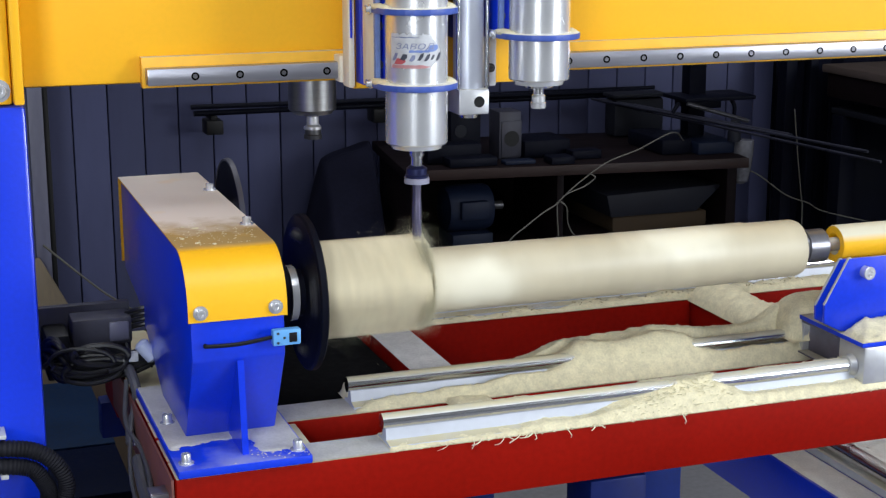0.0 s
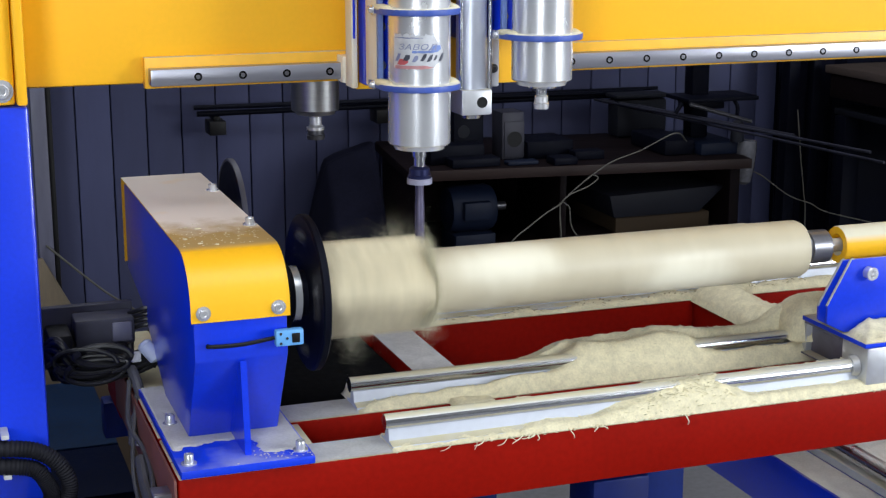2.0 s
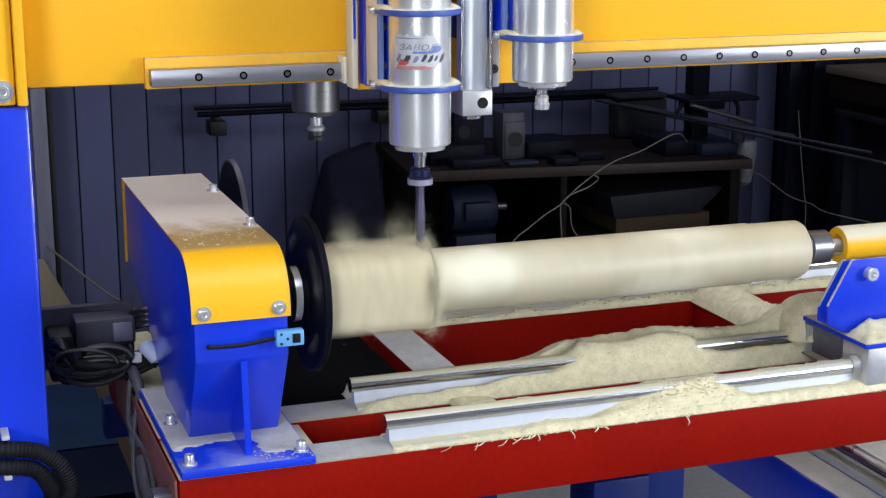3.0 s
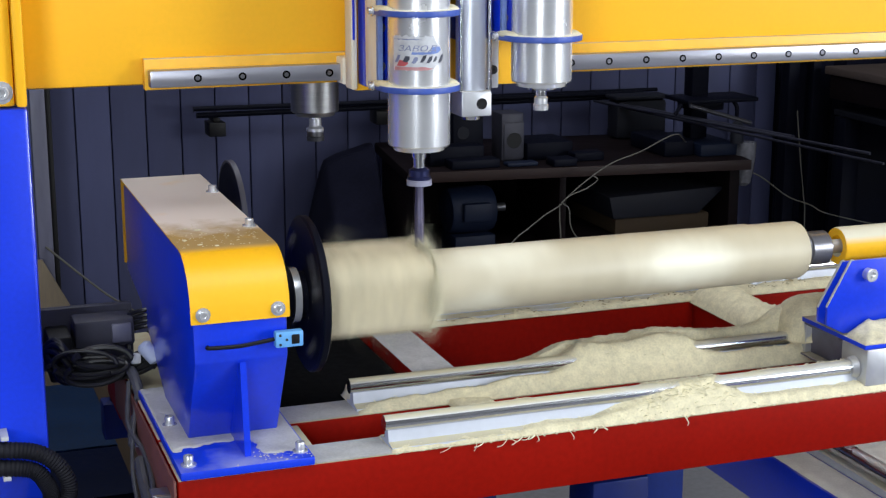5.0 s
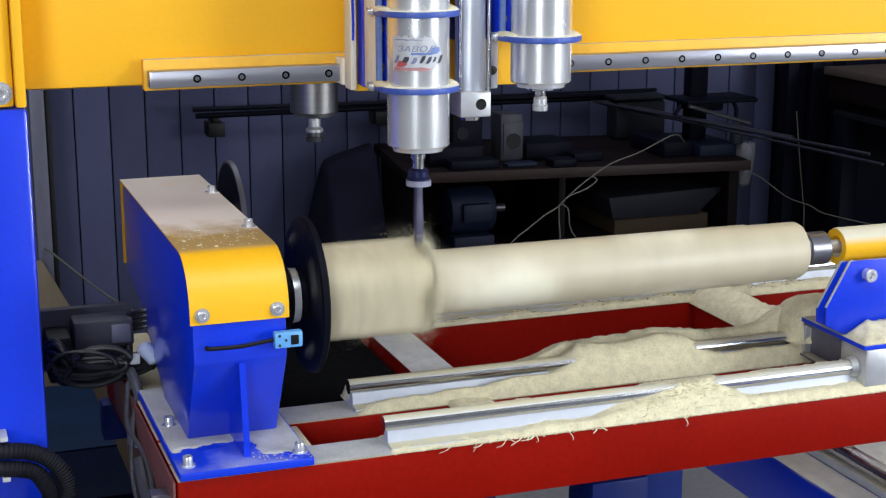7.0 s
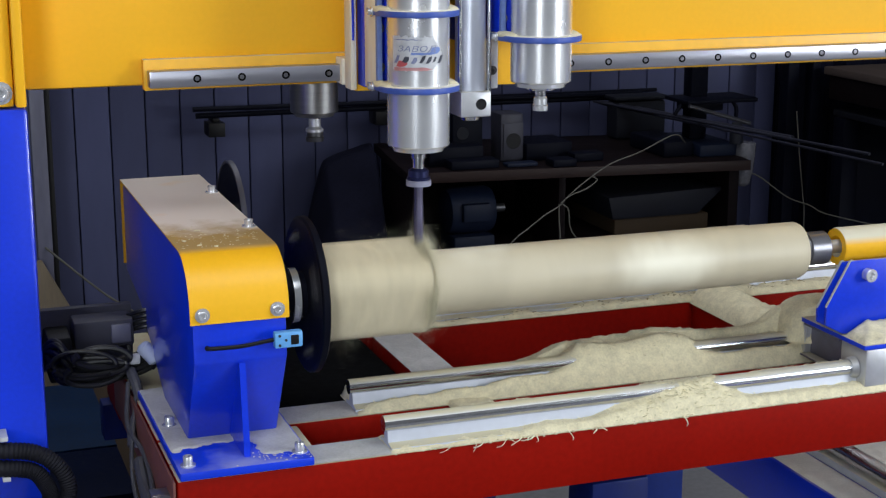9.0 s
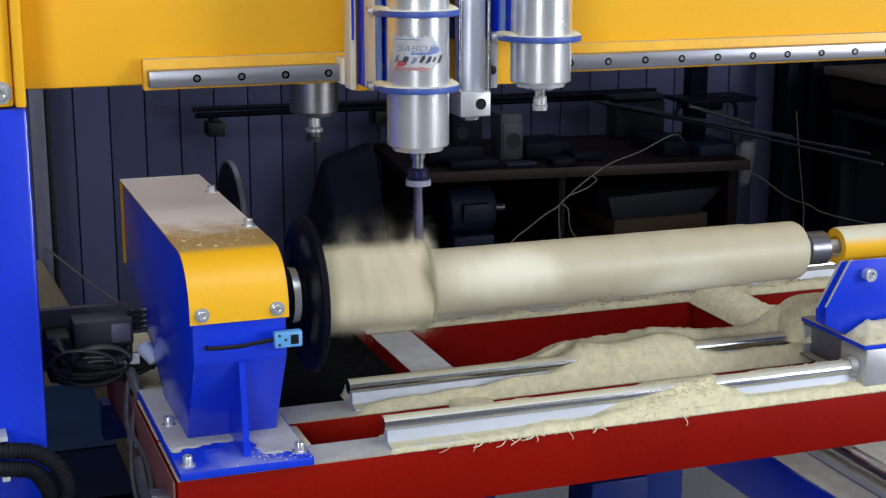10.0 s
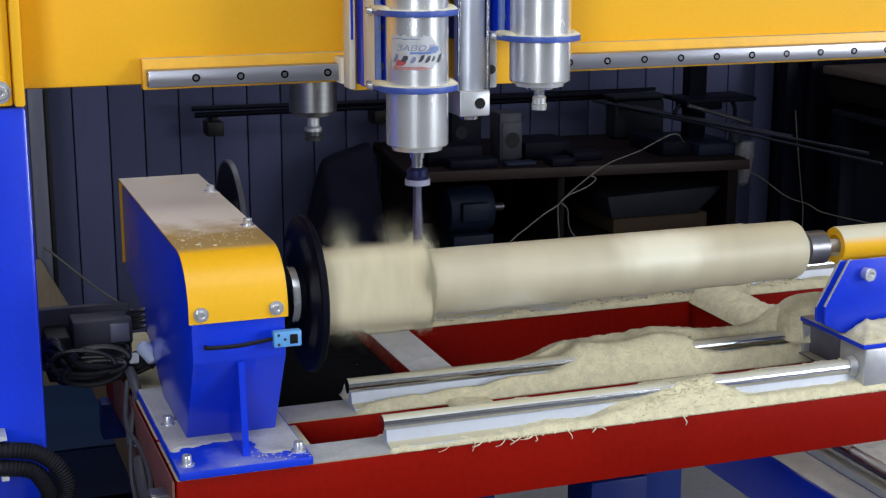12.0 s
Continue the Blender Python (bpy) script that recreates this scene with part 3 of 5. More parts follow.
def gantry():
    t = thing("gantry", (0.4, 0.3, 0), "yellow gantry beam on a blue column", "gantry")
    part("beam", box(nb(), -0.328, 2.4, 0.185, 0.42, 1.243, 1.72, 0.006), YELLOW, t, "yellow painted steel beam")
    part("column", box(nb(), -0.62, -0.331, 0.1, 0.42, 0, 1.232, 0.006), BLUE, t, "blue painted steel column")
    part("column", box(nb(), 2.4, 2.69, 0.1, 0.42, 0, 1.6, 0.006), BLUE, t, "blue painted steel column")
    k = part("bracket", box(nb(), -0.62, -0.346, 0.1, 0.30, 1.234, 1.72, 0.004), YELLOW, t, "yellow bracket on the column")
    part("flange", box(nb(), -0.345, -0.332, 0.09, 0.184, 1.234, 1.72, 0.003), YELLOW, k)
    part("bracket_bolt", bolt(nb(), (-0.362, 0.1, 1.252), (0, -1, 0), 0.009, 0.01), STEEL, k)
    part("rail_seat", box(nb(), -0.176, 2.4, 0.168, 0.184, 1.2385, 1.279, 0.001), YELLOW_SEAT, t, "yellow rail seat with a dusty upper edge")
    r = part("guide_rail", box(nb(), -0.172, 2.4, 0.146, 0.167, 1.2435, 1.266, 0.002), RAIL_STEEL, t, "ground steel profile rail")
    me = head = None
    for k in range(30):
        x = -0.11 + 0.0595 * k
        if me is None:
            ob = part("rail_bolt", lathe(nb(), (x, 0.1459, 1.2545), (0, -1, 0), [(0, 0.0054), (0.0008, 0.0054), (0.0008, 0.0046), (0.0002, 0.0044), (0.0002, 0.0005)], 14), PIT_BLACK, r, origin=(x, 0.146, 1.2545))
            me = ob.data
            ob = part("rail_screw", lathe(nb(), (x, 0.1461, 1.2545), (0, -1, 0), [(0, 0.0030), (0.0010, 0.0030), (0.0010, 0.0016), (0.0005, 0.0014), (0.0005, 0.0004)], 12), CENTRE_STEEL, r, origin=(x, 0.146, 1.2545))
            head = ob.data
        else:
            ob = new("rail_screw", head)
            ob.parent = r
            ob.location = Vector((x, 0.146, 1.2545)) - base_of(r)
            ob = new("rail_bolt", me)
            ob.parent = r
            ob.location = Vector((x, 0.146, 1.2545)) - base_of(r)
    # the carriage that rides on the beam
    c = part("carriage", box(nb(), 0.095, 0.352, 0.112, 0.134, 1.233, 1.72, 0.002), YELLOW, t, "yellow carriage plate")
    part("carriage_side", box(nb(), 0.086, 0.0945, 0.1, 0.13, 1.236, 1.72, 0.002), CAKED, c)
    part("end_wiper", box(nb(), 0.084, 0.0995, 0.136, 0.1675, 1.239, 1.275, 0.002), CAKED, c, "dust-caked rail wiper")
    part("carriage_stripe", box(nb(), 0.0875, 0.0905, 0.0965, 0.0995, 1.302, 1.72, 0.001), BLUE, c)
    part("bearing_block", box(nb(), 0.1, 0.17, 0.135, 0.145, 1.236, 1.276, 0.002), DARK_STEEL, c)
    part("guide_strip", box(nb(), 0.27, 0.29, 0.085, 0.111, 1.232, 1.72, 0.002), ALU, c, "bright vertical guide strip")
    part("guide_bolt", bolt(nb(), (0.281, 0.085, 1.257), (0, -1, 0), 0.004, 0.003), DARK_STEEL, c)
    part("rear_arm", box(nb(), 0.14, 0.2, 0.421, 0.585, 1.36, 1.6, 0.004), BLUE_DARK, t, "blue arm holding a rear spindle")


def clamp_outline(x, y, r, back):
    pts = [(x - r * 1.0, back), (x - r * 1.0, y + 0.01)]
    pts += [(x - r * math.cos(a), y - r * math.sin(a)) for a in (math.pi * k / 16 for k in range(17))]
    return pts + [(x + r * 1.0, y + 0.01), (x + r * 1.0, back)]


def spindle(x, zbot, ztop, y=0.0, tool=None, rings=(), nut=DARK_STEEL, long=0.031, nr=0.0145, body=None, label=""):
    t = thing("milling_spindle", (x, y, zbot), label or "cylindrical bright steel milling spindle in blue clamps", "spindle motor", "milling spindles")
    part("body", lathe(nb(), (x, y, zbot), (0, 0, 1), [(-0.007, 0.02), (-0.007, 0.0325), (-0.001, 0.034), (-0.001, 0.0385), (0.001, 0.04), (ztop - zbot, 0.04), (ztop - zbot, 0.02)], 64), body or STEEL, t)
    part("nose", lathe(nb(), (x, y, zbot - long), (0, 0, 1), [(0, 0.0075), (long * 0.4, 0.0075), (long * 0.43, nr * 0.66), (long * 0.65, nr * 0.66), (long * 0.68, 0.0075), (long, 0.0075)], 24), STEEL_X, t)
    part("collet_nut", lathe(nb(), (x, y, zbot - long - 0.019), (0, 0, 1), [(0, 0.0055), (0, nr), (0.007, nr * 1.06), (0.008, nr * 0.93), (0.016, nr * 0.93), (0.018, nr * 0.75), (0.0195, nr * 0.6)], 24), nut, t, "collet nut")
    if label:
        part("nose_ring", lathe(nb(), (x, y, zbot - long - 0.003), (0, 0, 1), [(0, 0.008), (0, nr * 1.02), (0.005, nr * 1.02), (0.009, 0.0105), (0.022, 0.0105), (0.022, 0.008)], 24), STEEL, t, "bright collet ring")
    if tool is None and nut is STEEL:
        part("flange", lathe(nb(), (x, y, zbot - 0.011), (0, 0, 1), [(0, 0.012), (0, 0.02), (0.003, 0.021), (0.004, 0.012)], 32), STEEL_X, t, "bright flange under the spindle")
    if tool:
        part("cutter", lathe(nb(), (x, y, tool), (0, 0, 1), [(0, 0.004), (0.003, 0.0062), (0.058, 0.0062), (0.064, 0.0055), (0.075, 0.0055), (zbot - 0.05 - tool, 0.0055)], 18), SHANK, t, "straight shank cutter")
        part("dust_collar", lathe(nb(), (x, y, zbot - 0.0535), (0, 0, 1), [(0, 0.008), (0, 0.0165), (0.007, 0.0165), (0.008, 0.012)], 28), COLLAR, t, "pale collar under the collet")
    for z in rings:
        c = part("clamp_ring", prism(nb(), clamp_outline(x, y, 0.053, 0.05), "z", z - 0.004, z + 0.004, 0.0012), CLAMP_BLUE, t, "blue clamp ring with dust on top")
        part("clamp_bolt", bolt(nb(), (x - 0.0532, y + 0.025, z), (-1, 0, 0), 0.004, 0.006), STEEL, c)
        for s in (-1, 1):
            b = nb()
            bmesh.ops.create_icosphere(b, subdivisions=3, radius=0.5, matrix=Matrix.Translation((x + s * 0.044, y + 0.012, z + 0.003)) @ Matrix.Diagonal((0.02, 0.06, 0.01, 1)))
            part("dust_mound", b, SAWDUST, c, "sawdust lying on the clamp")
    if rings:
        k = part("clamp_bracket", box(nb(), x - 0.0475, x + 0.042, 0.078, 0.111, rings[0] - 0.008, ztop, 0.002), BLUE, t, "blue clamp bracket")
        part("bracket_edge", box(nb(), x - 0.0475, x - 0.0405, 0.022, 0.03, rings[0] - 0.006, ztop, 0.001), CLAMP_PALE, k)
        part("bracket_side", box(nb(), x - 0.0475, x - 0.043, 0.0305, 0.0775, rings[0] - 0.006, ztop, 0.001), CAKED if x < 0.2 else BLUE, k)
        part("bracket_side", box(nb(), x - 0.0425, x - 0.03, 0.045, 0.0775, rings[0] - 0.004, ztop, 0.001), BLUE, k)
        for z in (rings[0] + 0.022, rings[0] + 0.072):
            part("bracket_bolt", bolt(nb(), (x - 0.0365, 0.045, z), (0, -1, 0), 0.004, 0.005), STEEL, k)
    return t


def sticker(spin):
    x, y, c = 0.146, 0.0, radians(-21)
    def ragged(bm, a0, a1, low, high, n=26, seed=1, rag=0.002, slant=0.0):
        """A torn patch on the drum: its upper edge, lower edge and right end are uneven."""
        rnd = random.Random(seed)
        lo, hi = [], []
        for k in range(n + 1):
            f = k / n
            fade = max(0.0, (f - 0.8) / 0.2)
            z0, z1 = low + rnd.uniform(0, rag) + fade * 0.3 * (high - low), high - rnd.uniform(0, rag) - fade * 0.45 * (high - low)
            for row, z in ((lo, z0), (hi, z1)):
                a = c + a0 + (a1 - a0) * f + slant * (z - low) / 0.0407
                row.append(bm.verts.new((x + bm_r * math.sin(a), y - bm_r * math.cos(a), z)))
        for k in range(n):
            bm.faces.new((lo[k], lo[k + 1], hi[k + 1], hi[k]))
        return bm

    bm_r = 0.0403
    s = part("sticker", ragged(nb(), -0.86, 0.86, 1.2735, 1.3195, 34, 2, 0.0035), STICKER, spin, "torn white maker's sticker")
    bm_r = 0.0406
    part("print", ragged(nb(), 0.38, 0.72, 1.2955, 1.3045, 10, 3, 0.001, 0.5), CLAMP_PALE, s)
    part("print", ragged(nb(), -0.2, 0.62, 1.2945, 1.298, 14, 4, 0.0006, 0.3), CLAMP_PALE, s)
    part("print", ragged(nb(), -0.8, 0.15, 1.3125, 1.3145, 16, 5, 0.0008), STICKER_GREY, s)
    part("print", ragged(nb(), -0.82, 0.5, 1.2745, 1.2795, 20, 6, 0.0008, 0.3), STICKER_PINK, s)
    part("print", ragged(nb(), -0.72, -0.36, 1.2795, 1.2875, 10, 7, 0.0008, 0.6), STICKER_RED, s)
    bm_r = 0.0408
    for k, (a, w) in enumerate(((-0.8, 0.13), (-0.5, 0.2), (-0.2, 0.15), (0.06, 0.12), (0.26, 0.13), (0.47, 0.1), (0.66, 0.13))):
        part("print", ragged(nb(), a, a + w, 1.2835 + 0.001 * (k % 2), 1.2945 - 0.0012 * (k % 3), 4, 10 + k, 0.0012, 0.55), STICKER_GREY if k in (0, 2) else STICKER_DARK, s)
    cu = bpy.data.curves.new("word", 'FONT')
    cu.body, cu.size, cu.align_x, cu.resolution_u = "\u0417\u0410\u0412\u041e\u0414", 0.0098, 'CENTER', 3
    tmp = new("word", cu)
    me = bpy.data.meshes.new_from_object(tmp.evaluated_get(bpy.context.evaluated_depsgraph_get()))
    bpy.data.objects.remove(tmp)
    b = nb()
    b.from_mesh(me)
    bmesh.ops.triangulate(b, faces=b.faces[:])
    for v in b.verts:
        u = (v.co.x * 1.5 + v.co.y * 0.35 - 0.001) / 0.0407
        v.co.x -= 0.004
        v.co = Vector((x + 0.0409 * math.sin(c + u), y - 0.0409 * math.cos(c + u), 1.299 + v.co.y))
    part("word", b, STICKER_GREY, s)


def air_cylinder():
    x, y = 0.238, 0.055
    t = thing("air_cylinder", (x, y, 1.2), "aluminium pneumatic cylinder with a square end cap", "pneumatic cylinder")
    part("tube", lathe(nb(), (x, y, 1.236), (0, 0, 1), [(0, 0.0205), (0.5, 0.0205)], 48), ALU_TUBE, t)
    part("end_cap", box(nb(), x - 0.0215, x + 0.0215, y - 0.0225, y + 0.0225, 1.202, 1.236, 0.0025), ALU, t, "cast aluminium end cap")
    part("port", lathe(nb(), (x + 0.007, y - 0.0226, 1.219), (0, -1, 0), [(0, 0.0075), (0.0006, 0.0075), (0.0006, 0.0062), (0.0002, 0.006), (0.0002, 0.0005)], 20), BLACK, t, "dark air port")
    part("gland", lathe(nb(), (x, y, 1.196), (0, 0, 1), [(0, 0.012), (0.006, 0.014)], 24), STEEL_X, t)
    for sx in (-1, 1):
        part("tie_rod", cyl(nb(), (x + sx * 0.0205, y - 0.016, 1.236), (x + sx * 0.0205, y - 0.016, 1.72), 0.0028, seg=12), STEEL_X, t)
    part("mount", box(nb(), x - 0.015, x + 0.015, y + 0.018, 0.111, 1.3, 1.33, 0.002), BLUE_DARK, t)


# ------------------------------------------------------------ sawdust
def smooth(a, b, v):
    t = max(0.0, min(1.0, (v - a) / (b - a)))
    return t * t * (3 - 2 * t)


def grain(x, y, s=1.0):
    return (noise.noise((x * 22, y * 22, 1.3)) * 0.004 + noise.noise((x * 70, y * 70, 4.1)) * 0.0022 + noise.noise((x * 210, y * 210, 7.7)) * 0.0012) * s


def heap(name, x0, x1, y0, y1, z, height, label, step=0.004, mat=None, category="sawdust", low=0.0008):
    """A sheet of sawdust over a support, with its skirt reaching down to it."""
    nx, ny = max(2, int((x1 - x0) / step)), max(2, int((y1 - y0) / step))
    vs, fs = [], []
    for i in range(nx + 1):
        for j in range(ny + 1):
            x, y = x0 + (x1 - x0) * i / nx, y0 + (y1 - y0) * j / ny
            edge = i in (0, nx) or j in (0, ny)
            vs.append((x, y, z + (min(0.0004, low) if edge else max(low, height(x, y)))))
    for i in range(nx):
        for j in range(ny):
            a = i * (ny + 1) + j
            fs.append((a, a + ny + 1, a + ny + 2, a + 1))
    me = bpy.data.meshes.new(name)
    at = Vector(((x0 + x1) / 2, (y0 + y1) / 2, z))
    me.from_pydata([tuple(Vector(v) - at) for v in vs], [], fs)
    me.materials.append(mat or SAWDUST)
    me.polygons.foreach_set("use_smooth", [True] * len(me.polygons))
    ob = new(name, me)
    ob.location = at
    return tagged(ob, label, category, kind="stuff")


def front_height(x, y):
    low = 0.004 + 0.008 * smooth(0.12, 0.42, x) + grain(x, y, 0.8)
    ridge = smooth(0.34, 0.50, x) * (1 - smooth(0.53, 0.61, x + 0.3 * (y + 0.078)))
    side = 1 - smooth(0.0, 0.036, abs(y + 0.07))
    h = low + ridge * (0.012 + 0.026 * side)
    back = smooth(-0.07, -0.06, y) * (1 - smooth(-0.052, -0.042, y))
    h = max(h, low + back * (0.03 - 0.012 * smooth(0.27, 0.3, x) + 0.012 * smooth(0.6, 0.66, x)) * smooth(0.06, 0.2, x))
    cap = 0.042 - 0.35 * max(0.0, y + 0.076) + grain(x, y, 0.3)
    return min(h, cap) * smooth(-0.1125, -0.1, y)


def middle_height(x, y):
    low = 0.003 + 0.004 * smooth(0.1, 0.4, x) + grain(x, y)
    front = (0.45 * smooth(0.075, 0.1, x) + 0.55 * smooth(0.12, 0.38, x)) * 0.019 * smooth(0.045, 0.06, y) * (1 - smooth(0.062, 0.072, y))
    full = smooth(0.31, 0.43, x) * (1 - smooth(0.565, 0.7, x + 0.35 * (y - 0.08)))
    bank = smooth(0.088, 0.104, y) * (1 - smooth(0.118, 0.14, y))
    body = smooth(0.045, 0.085, y) * (1 - smooth(0.118, 0.14, y))
    top = 0.031 + 0.013 * smooth(0.33, 0.42, x) + 0.006 * math.exp(-((x - 0.565) / 0.055) ** 2) - 0.006 * smooth(0.55, 0.66, x) + 0.02 * smooth(0.69, 0.79, x)
    h = low + max(body * full, bank * (0.72 + 0.28 * smooth(0.3, 0.4, x))) * top
    h += front * (1 - full)
    return h + 0.01 * smooth(0.73, 0.77, x) * smooth(0.07, 0.095, y) * (1 - smooth(0.118, 0.14, y))


def dust():
    heap("sawdust_pile", 0.072, 1.9, -0.1085, -0.0425, BED, front_height, "pale sawdust piled over the front guide rail")
    heap("sawdust_pile", 0.074, 1.9, 0.046, 0.138, BED, middle_height, "pale sawdust heaped over the middle guide rail")
    heap("sawdust_layer", 0.203, 0.266, -0.05, 0.056, BED, lambda x, y: 0.006 + 0.8 * grain(x, y), "sawdust bridging the slot of the bed")
    heap("sawdust_layer", 0.2, 2.2, 0.414, 0.552, BED, lambda x, y: 0.004 + 0.006 * smooth(0.5, 0.9, x) + 1.3 * grain(x, y), "coarse sawdust on the rear beam", 0.006)
    heap("sawdust_layer", 0.782, 0.876, 0.142, 0.416, BED - 0.002, lambda x, y: (0.003 + 0.034 * max(0.0, 1 - ((x - 0.824) / 0.042) ** 2) ** 0.7) + 1.3 * grain(x, y), "sawdust drifted over a cross beam", 0.004)
    heap("sawdust_layer", 0.205, 0.271, 0.112, 0.415, BED - 0.002, lambda x, y: 0.0015 + 0.3 * grain(x, y), "thin dust on a cross beam", 0.006, DUST_GREY)
    heap("sawdust_layer", -0.035, 0.085, -0.107, -0.043, BED, lambda x, y: 0.0015 + 0.3 * grain(x, y), "thin white dust beside the headstock", 0.005, DUST_PALE)
    heap("sawdust_layer", -0.028, 0.085, 0.047, 0.112, BED, lambda x, y: 0.0015 + 0.3 * grain(x, y), "thin white dust beside the headstock", 0.005, DUST_PALE)
    heap("sawdust_pile", 0.774, 1.25, -0.106, -0.0525, 0.871, lambda x, y: 0.003 + 0.018 * smooth(-0.106, -0.06, y) * smooth(0.768, 0.815, x) + 1.4 * grain(x, y), "sawdust on the tailstock carriage")
    heap("sawdust_pile", 0.756, 0.89, 0.044, 0.14, 0.83, lambda x, y: 0.06 * max(0.0, 1 - abs((x - 0.822) / 0.064) ** 3 - abs((y - 0.092) / 0.048) ** 3) ** 0.38 + 0.4 * grain(x, y), "rounded lump of sawdust on a bearing block", 0.003)

    def plate_dust(x, y):
        strip = smooth(-0.174, -0.182, x)
        foot = smooth(-0.035, -0.012, y + 0.15 * abs(x + 0.11))
        right = smooth(-0.1, -0.08, x) * smooth(-0.094, -0.076, y)
        f = max(strip * smooth(-0.06, -0.02, y), foot, right) + 0.55 * noise.noise((x * 60, y * 60, 2.2)) + 0.3 * noise.noise((x * 170, y * 170, 5.2))
        return 0.0016 * min(1.0, 3.0 * (f - 0.5))
    heap("dust_layer", -0.1955, -0.0315, -0.112, 0.219, BED + 0.0121, plate_dust, "pale dust lying in patches on the blue base plate", 0.0022, DUST_PALE, "dust", -0.0012)
    rnd = random.Random(5)
    b = nb()
    for k in range(2000):
        if k % 3:
            x, y = rnd.uniform(0.08, 0.85), rnd.choice((rnd.uniform(-0.106, -0.045), rnd.uniform(0.05, 0.115)))
            z = BED + (front_height(x, y) if y < 0 else middle_height(x, y)) + 0.0008
        else:
            x, y = rnd.gauss(0.47, 0.06), rnd.gauss(-0.085, 0.012)
            y = min(max(y, -0.107), -0.045)
            z = BED + front_height(x, y) + 0.001
        a, l, w = rnd.uniform(0, 6.28), rnd.uniform(0.001, 0.0042), rnd.uniform(0.0004, 0.0011)
        u, v = Vector((math.cos(a), math.sin(a), rnd.uniform(-0.2, 0.4))) * l, Vector((-math.sin(a), math.cos(a), 0)) * w
        p = Vector((x, y, z))
        b.faces.new([b.verts.new(q) for q in (p - u - v, p + u - v, p + u * 0.9 + v, p - u * 0.8 + v)])
    solid("wood_chips", b, CHIP, (0.47, 0, BED), "loose pale wood chips lying on the sawdust", "wood chips", kind="stuff")
    b = nb()
    for k in range(1300):
        x, y = rnd.uniform(0.21, 1.5), rnd.uniform(0.418, 0.548)
        p = Vector((x, y, BED + 0.004 + 0.006 * smooth(0.5, 0.9, x) + 1.3 * grain(x, y) + 0.0012))
        a, l, w = rnd.uniform(0, 6.28), rnd.uniform(0.0012, 0.0038), rnd.uniform(0.0006, 0.0016)
        u, v = Vector((math.cos(a), math.sin(a), rnd.uniform(-0.3, 0.6))) * l, Vector((-math.sin(a), math.cos(a), rnd.uniform(-0.2, 0.5))) * w
        b.faces.new([b.verts.new(q) for q in (p - u - v, p + u - v, p + u * 0.9 + v, p - u * 0.8 + v)])
    solid("wood_chips", b, BARK_CHIP, (0.8, 0.48, BED), "coarse brown wood chips on the rear beam", "wood chips", kind="stuff")
    for k in range(15):
        x = rnd.choice((rnd.uniform(0.08, 0.5), rnd.gauss(0.24, 0.06), rnd.gauss(0.3, 0.03)))
        z = BED + 0.002
        d, s = rnd.uniform(0.004, 0.018), rnd.uniform(-0.02, 0.012)
        pts = [(x, -0.1, z + 0.001), (x + s * 0.2, -0.1115, z - 0.001), (x + s * 0.7, -0.113 - rnd.uniform(0, 0.005), z - d * 0.55), (x + s, -0.111, z - d)]
        solid("wood_shaving", hose(nb(), pts, rnd.uniform(0.0004, 0.0009), 5, 4), CHIP, (x, -0.108, z), "thin curled wood shaving hanging over the bed", "wood shaving", "shavings on the bed edge")
    b = nb()
    for k in range(260):
        x = 0.07 + 0.9 * rnd.random()
        bmesh.ops.create_icosphere(b, subdivisions=1, radius=rnd.uniform(0.0004, 0.0014), matrix=Matrix.Translation((x, -0.1083 + rnd.gauss(0, 0.0009), BED + rnd.uniform(-0.001, 0.0025))) @ Matrix.Diagonal((1.8, 1, 0.9, 1)))
    solid("dust_crumbs", b, SAWDUST, (0.5, -0.108, BED), "ragged crumbs of sawdust along the edge of the bed", "sawdust", kind="stuff")
    # crumbs on the headstock cover
    b = nb()
    for k in range(150):
        x, y = rnd.uniform(-0.165, -0.055), rnd.gauss(0.06, 0.04)
        y = max(y, 0.0)
        bmesh.ops.create_icosphere(b, subdivisions=1, radius=rnd.uniform(0.0003, 0.0011) * (3.2 if k < 5 else 1), matrix=Matrix.Translation((x, y, 1.0625)) @ Matrix.Rotation(rnd.uniform(0, 3.1), 4, "Z") @ Matrix.Diagonal((rnd.uniform(1, 2.6), 1.1, 0.4, 1)))
    solid("dust_crumbs", b, SAWDUST, (-0.11, 0.06, 1.062), "pale crumbs of sawdust on the headstock cover", "sawdust", kind="stuff")

    b = nb()
    for k in range(90):
        x, y = rnd.gauss(-0.065, 0.03), rnd.gauss(-0.085, 0.014)
        x, y = min(max(x, -0.18), -0.034), min(max(y, -0.111), -0.05)
        bmesh.ops.create_icosphere(b, subdivisions=1, radius=rnd.uniform(0.0003, 0.0012), matrix=Matrix.Translation((x, y, BED + 0.0124)) @ Matrix.Rotation(rnd.uniform(0, 3.1), 4, "Z") @ Matrix.Diagonal((rnd.uniform(1, 2.5), 1.1, 0.5, 1)))
    solid("dust_crumbs", b, SAWDUST, (-0.07, -0.085, BED + 0.012), "pale crumbs of sawdust on the blue base plate", "sawdust", kind="stuff")


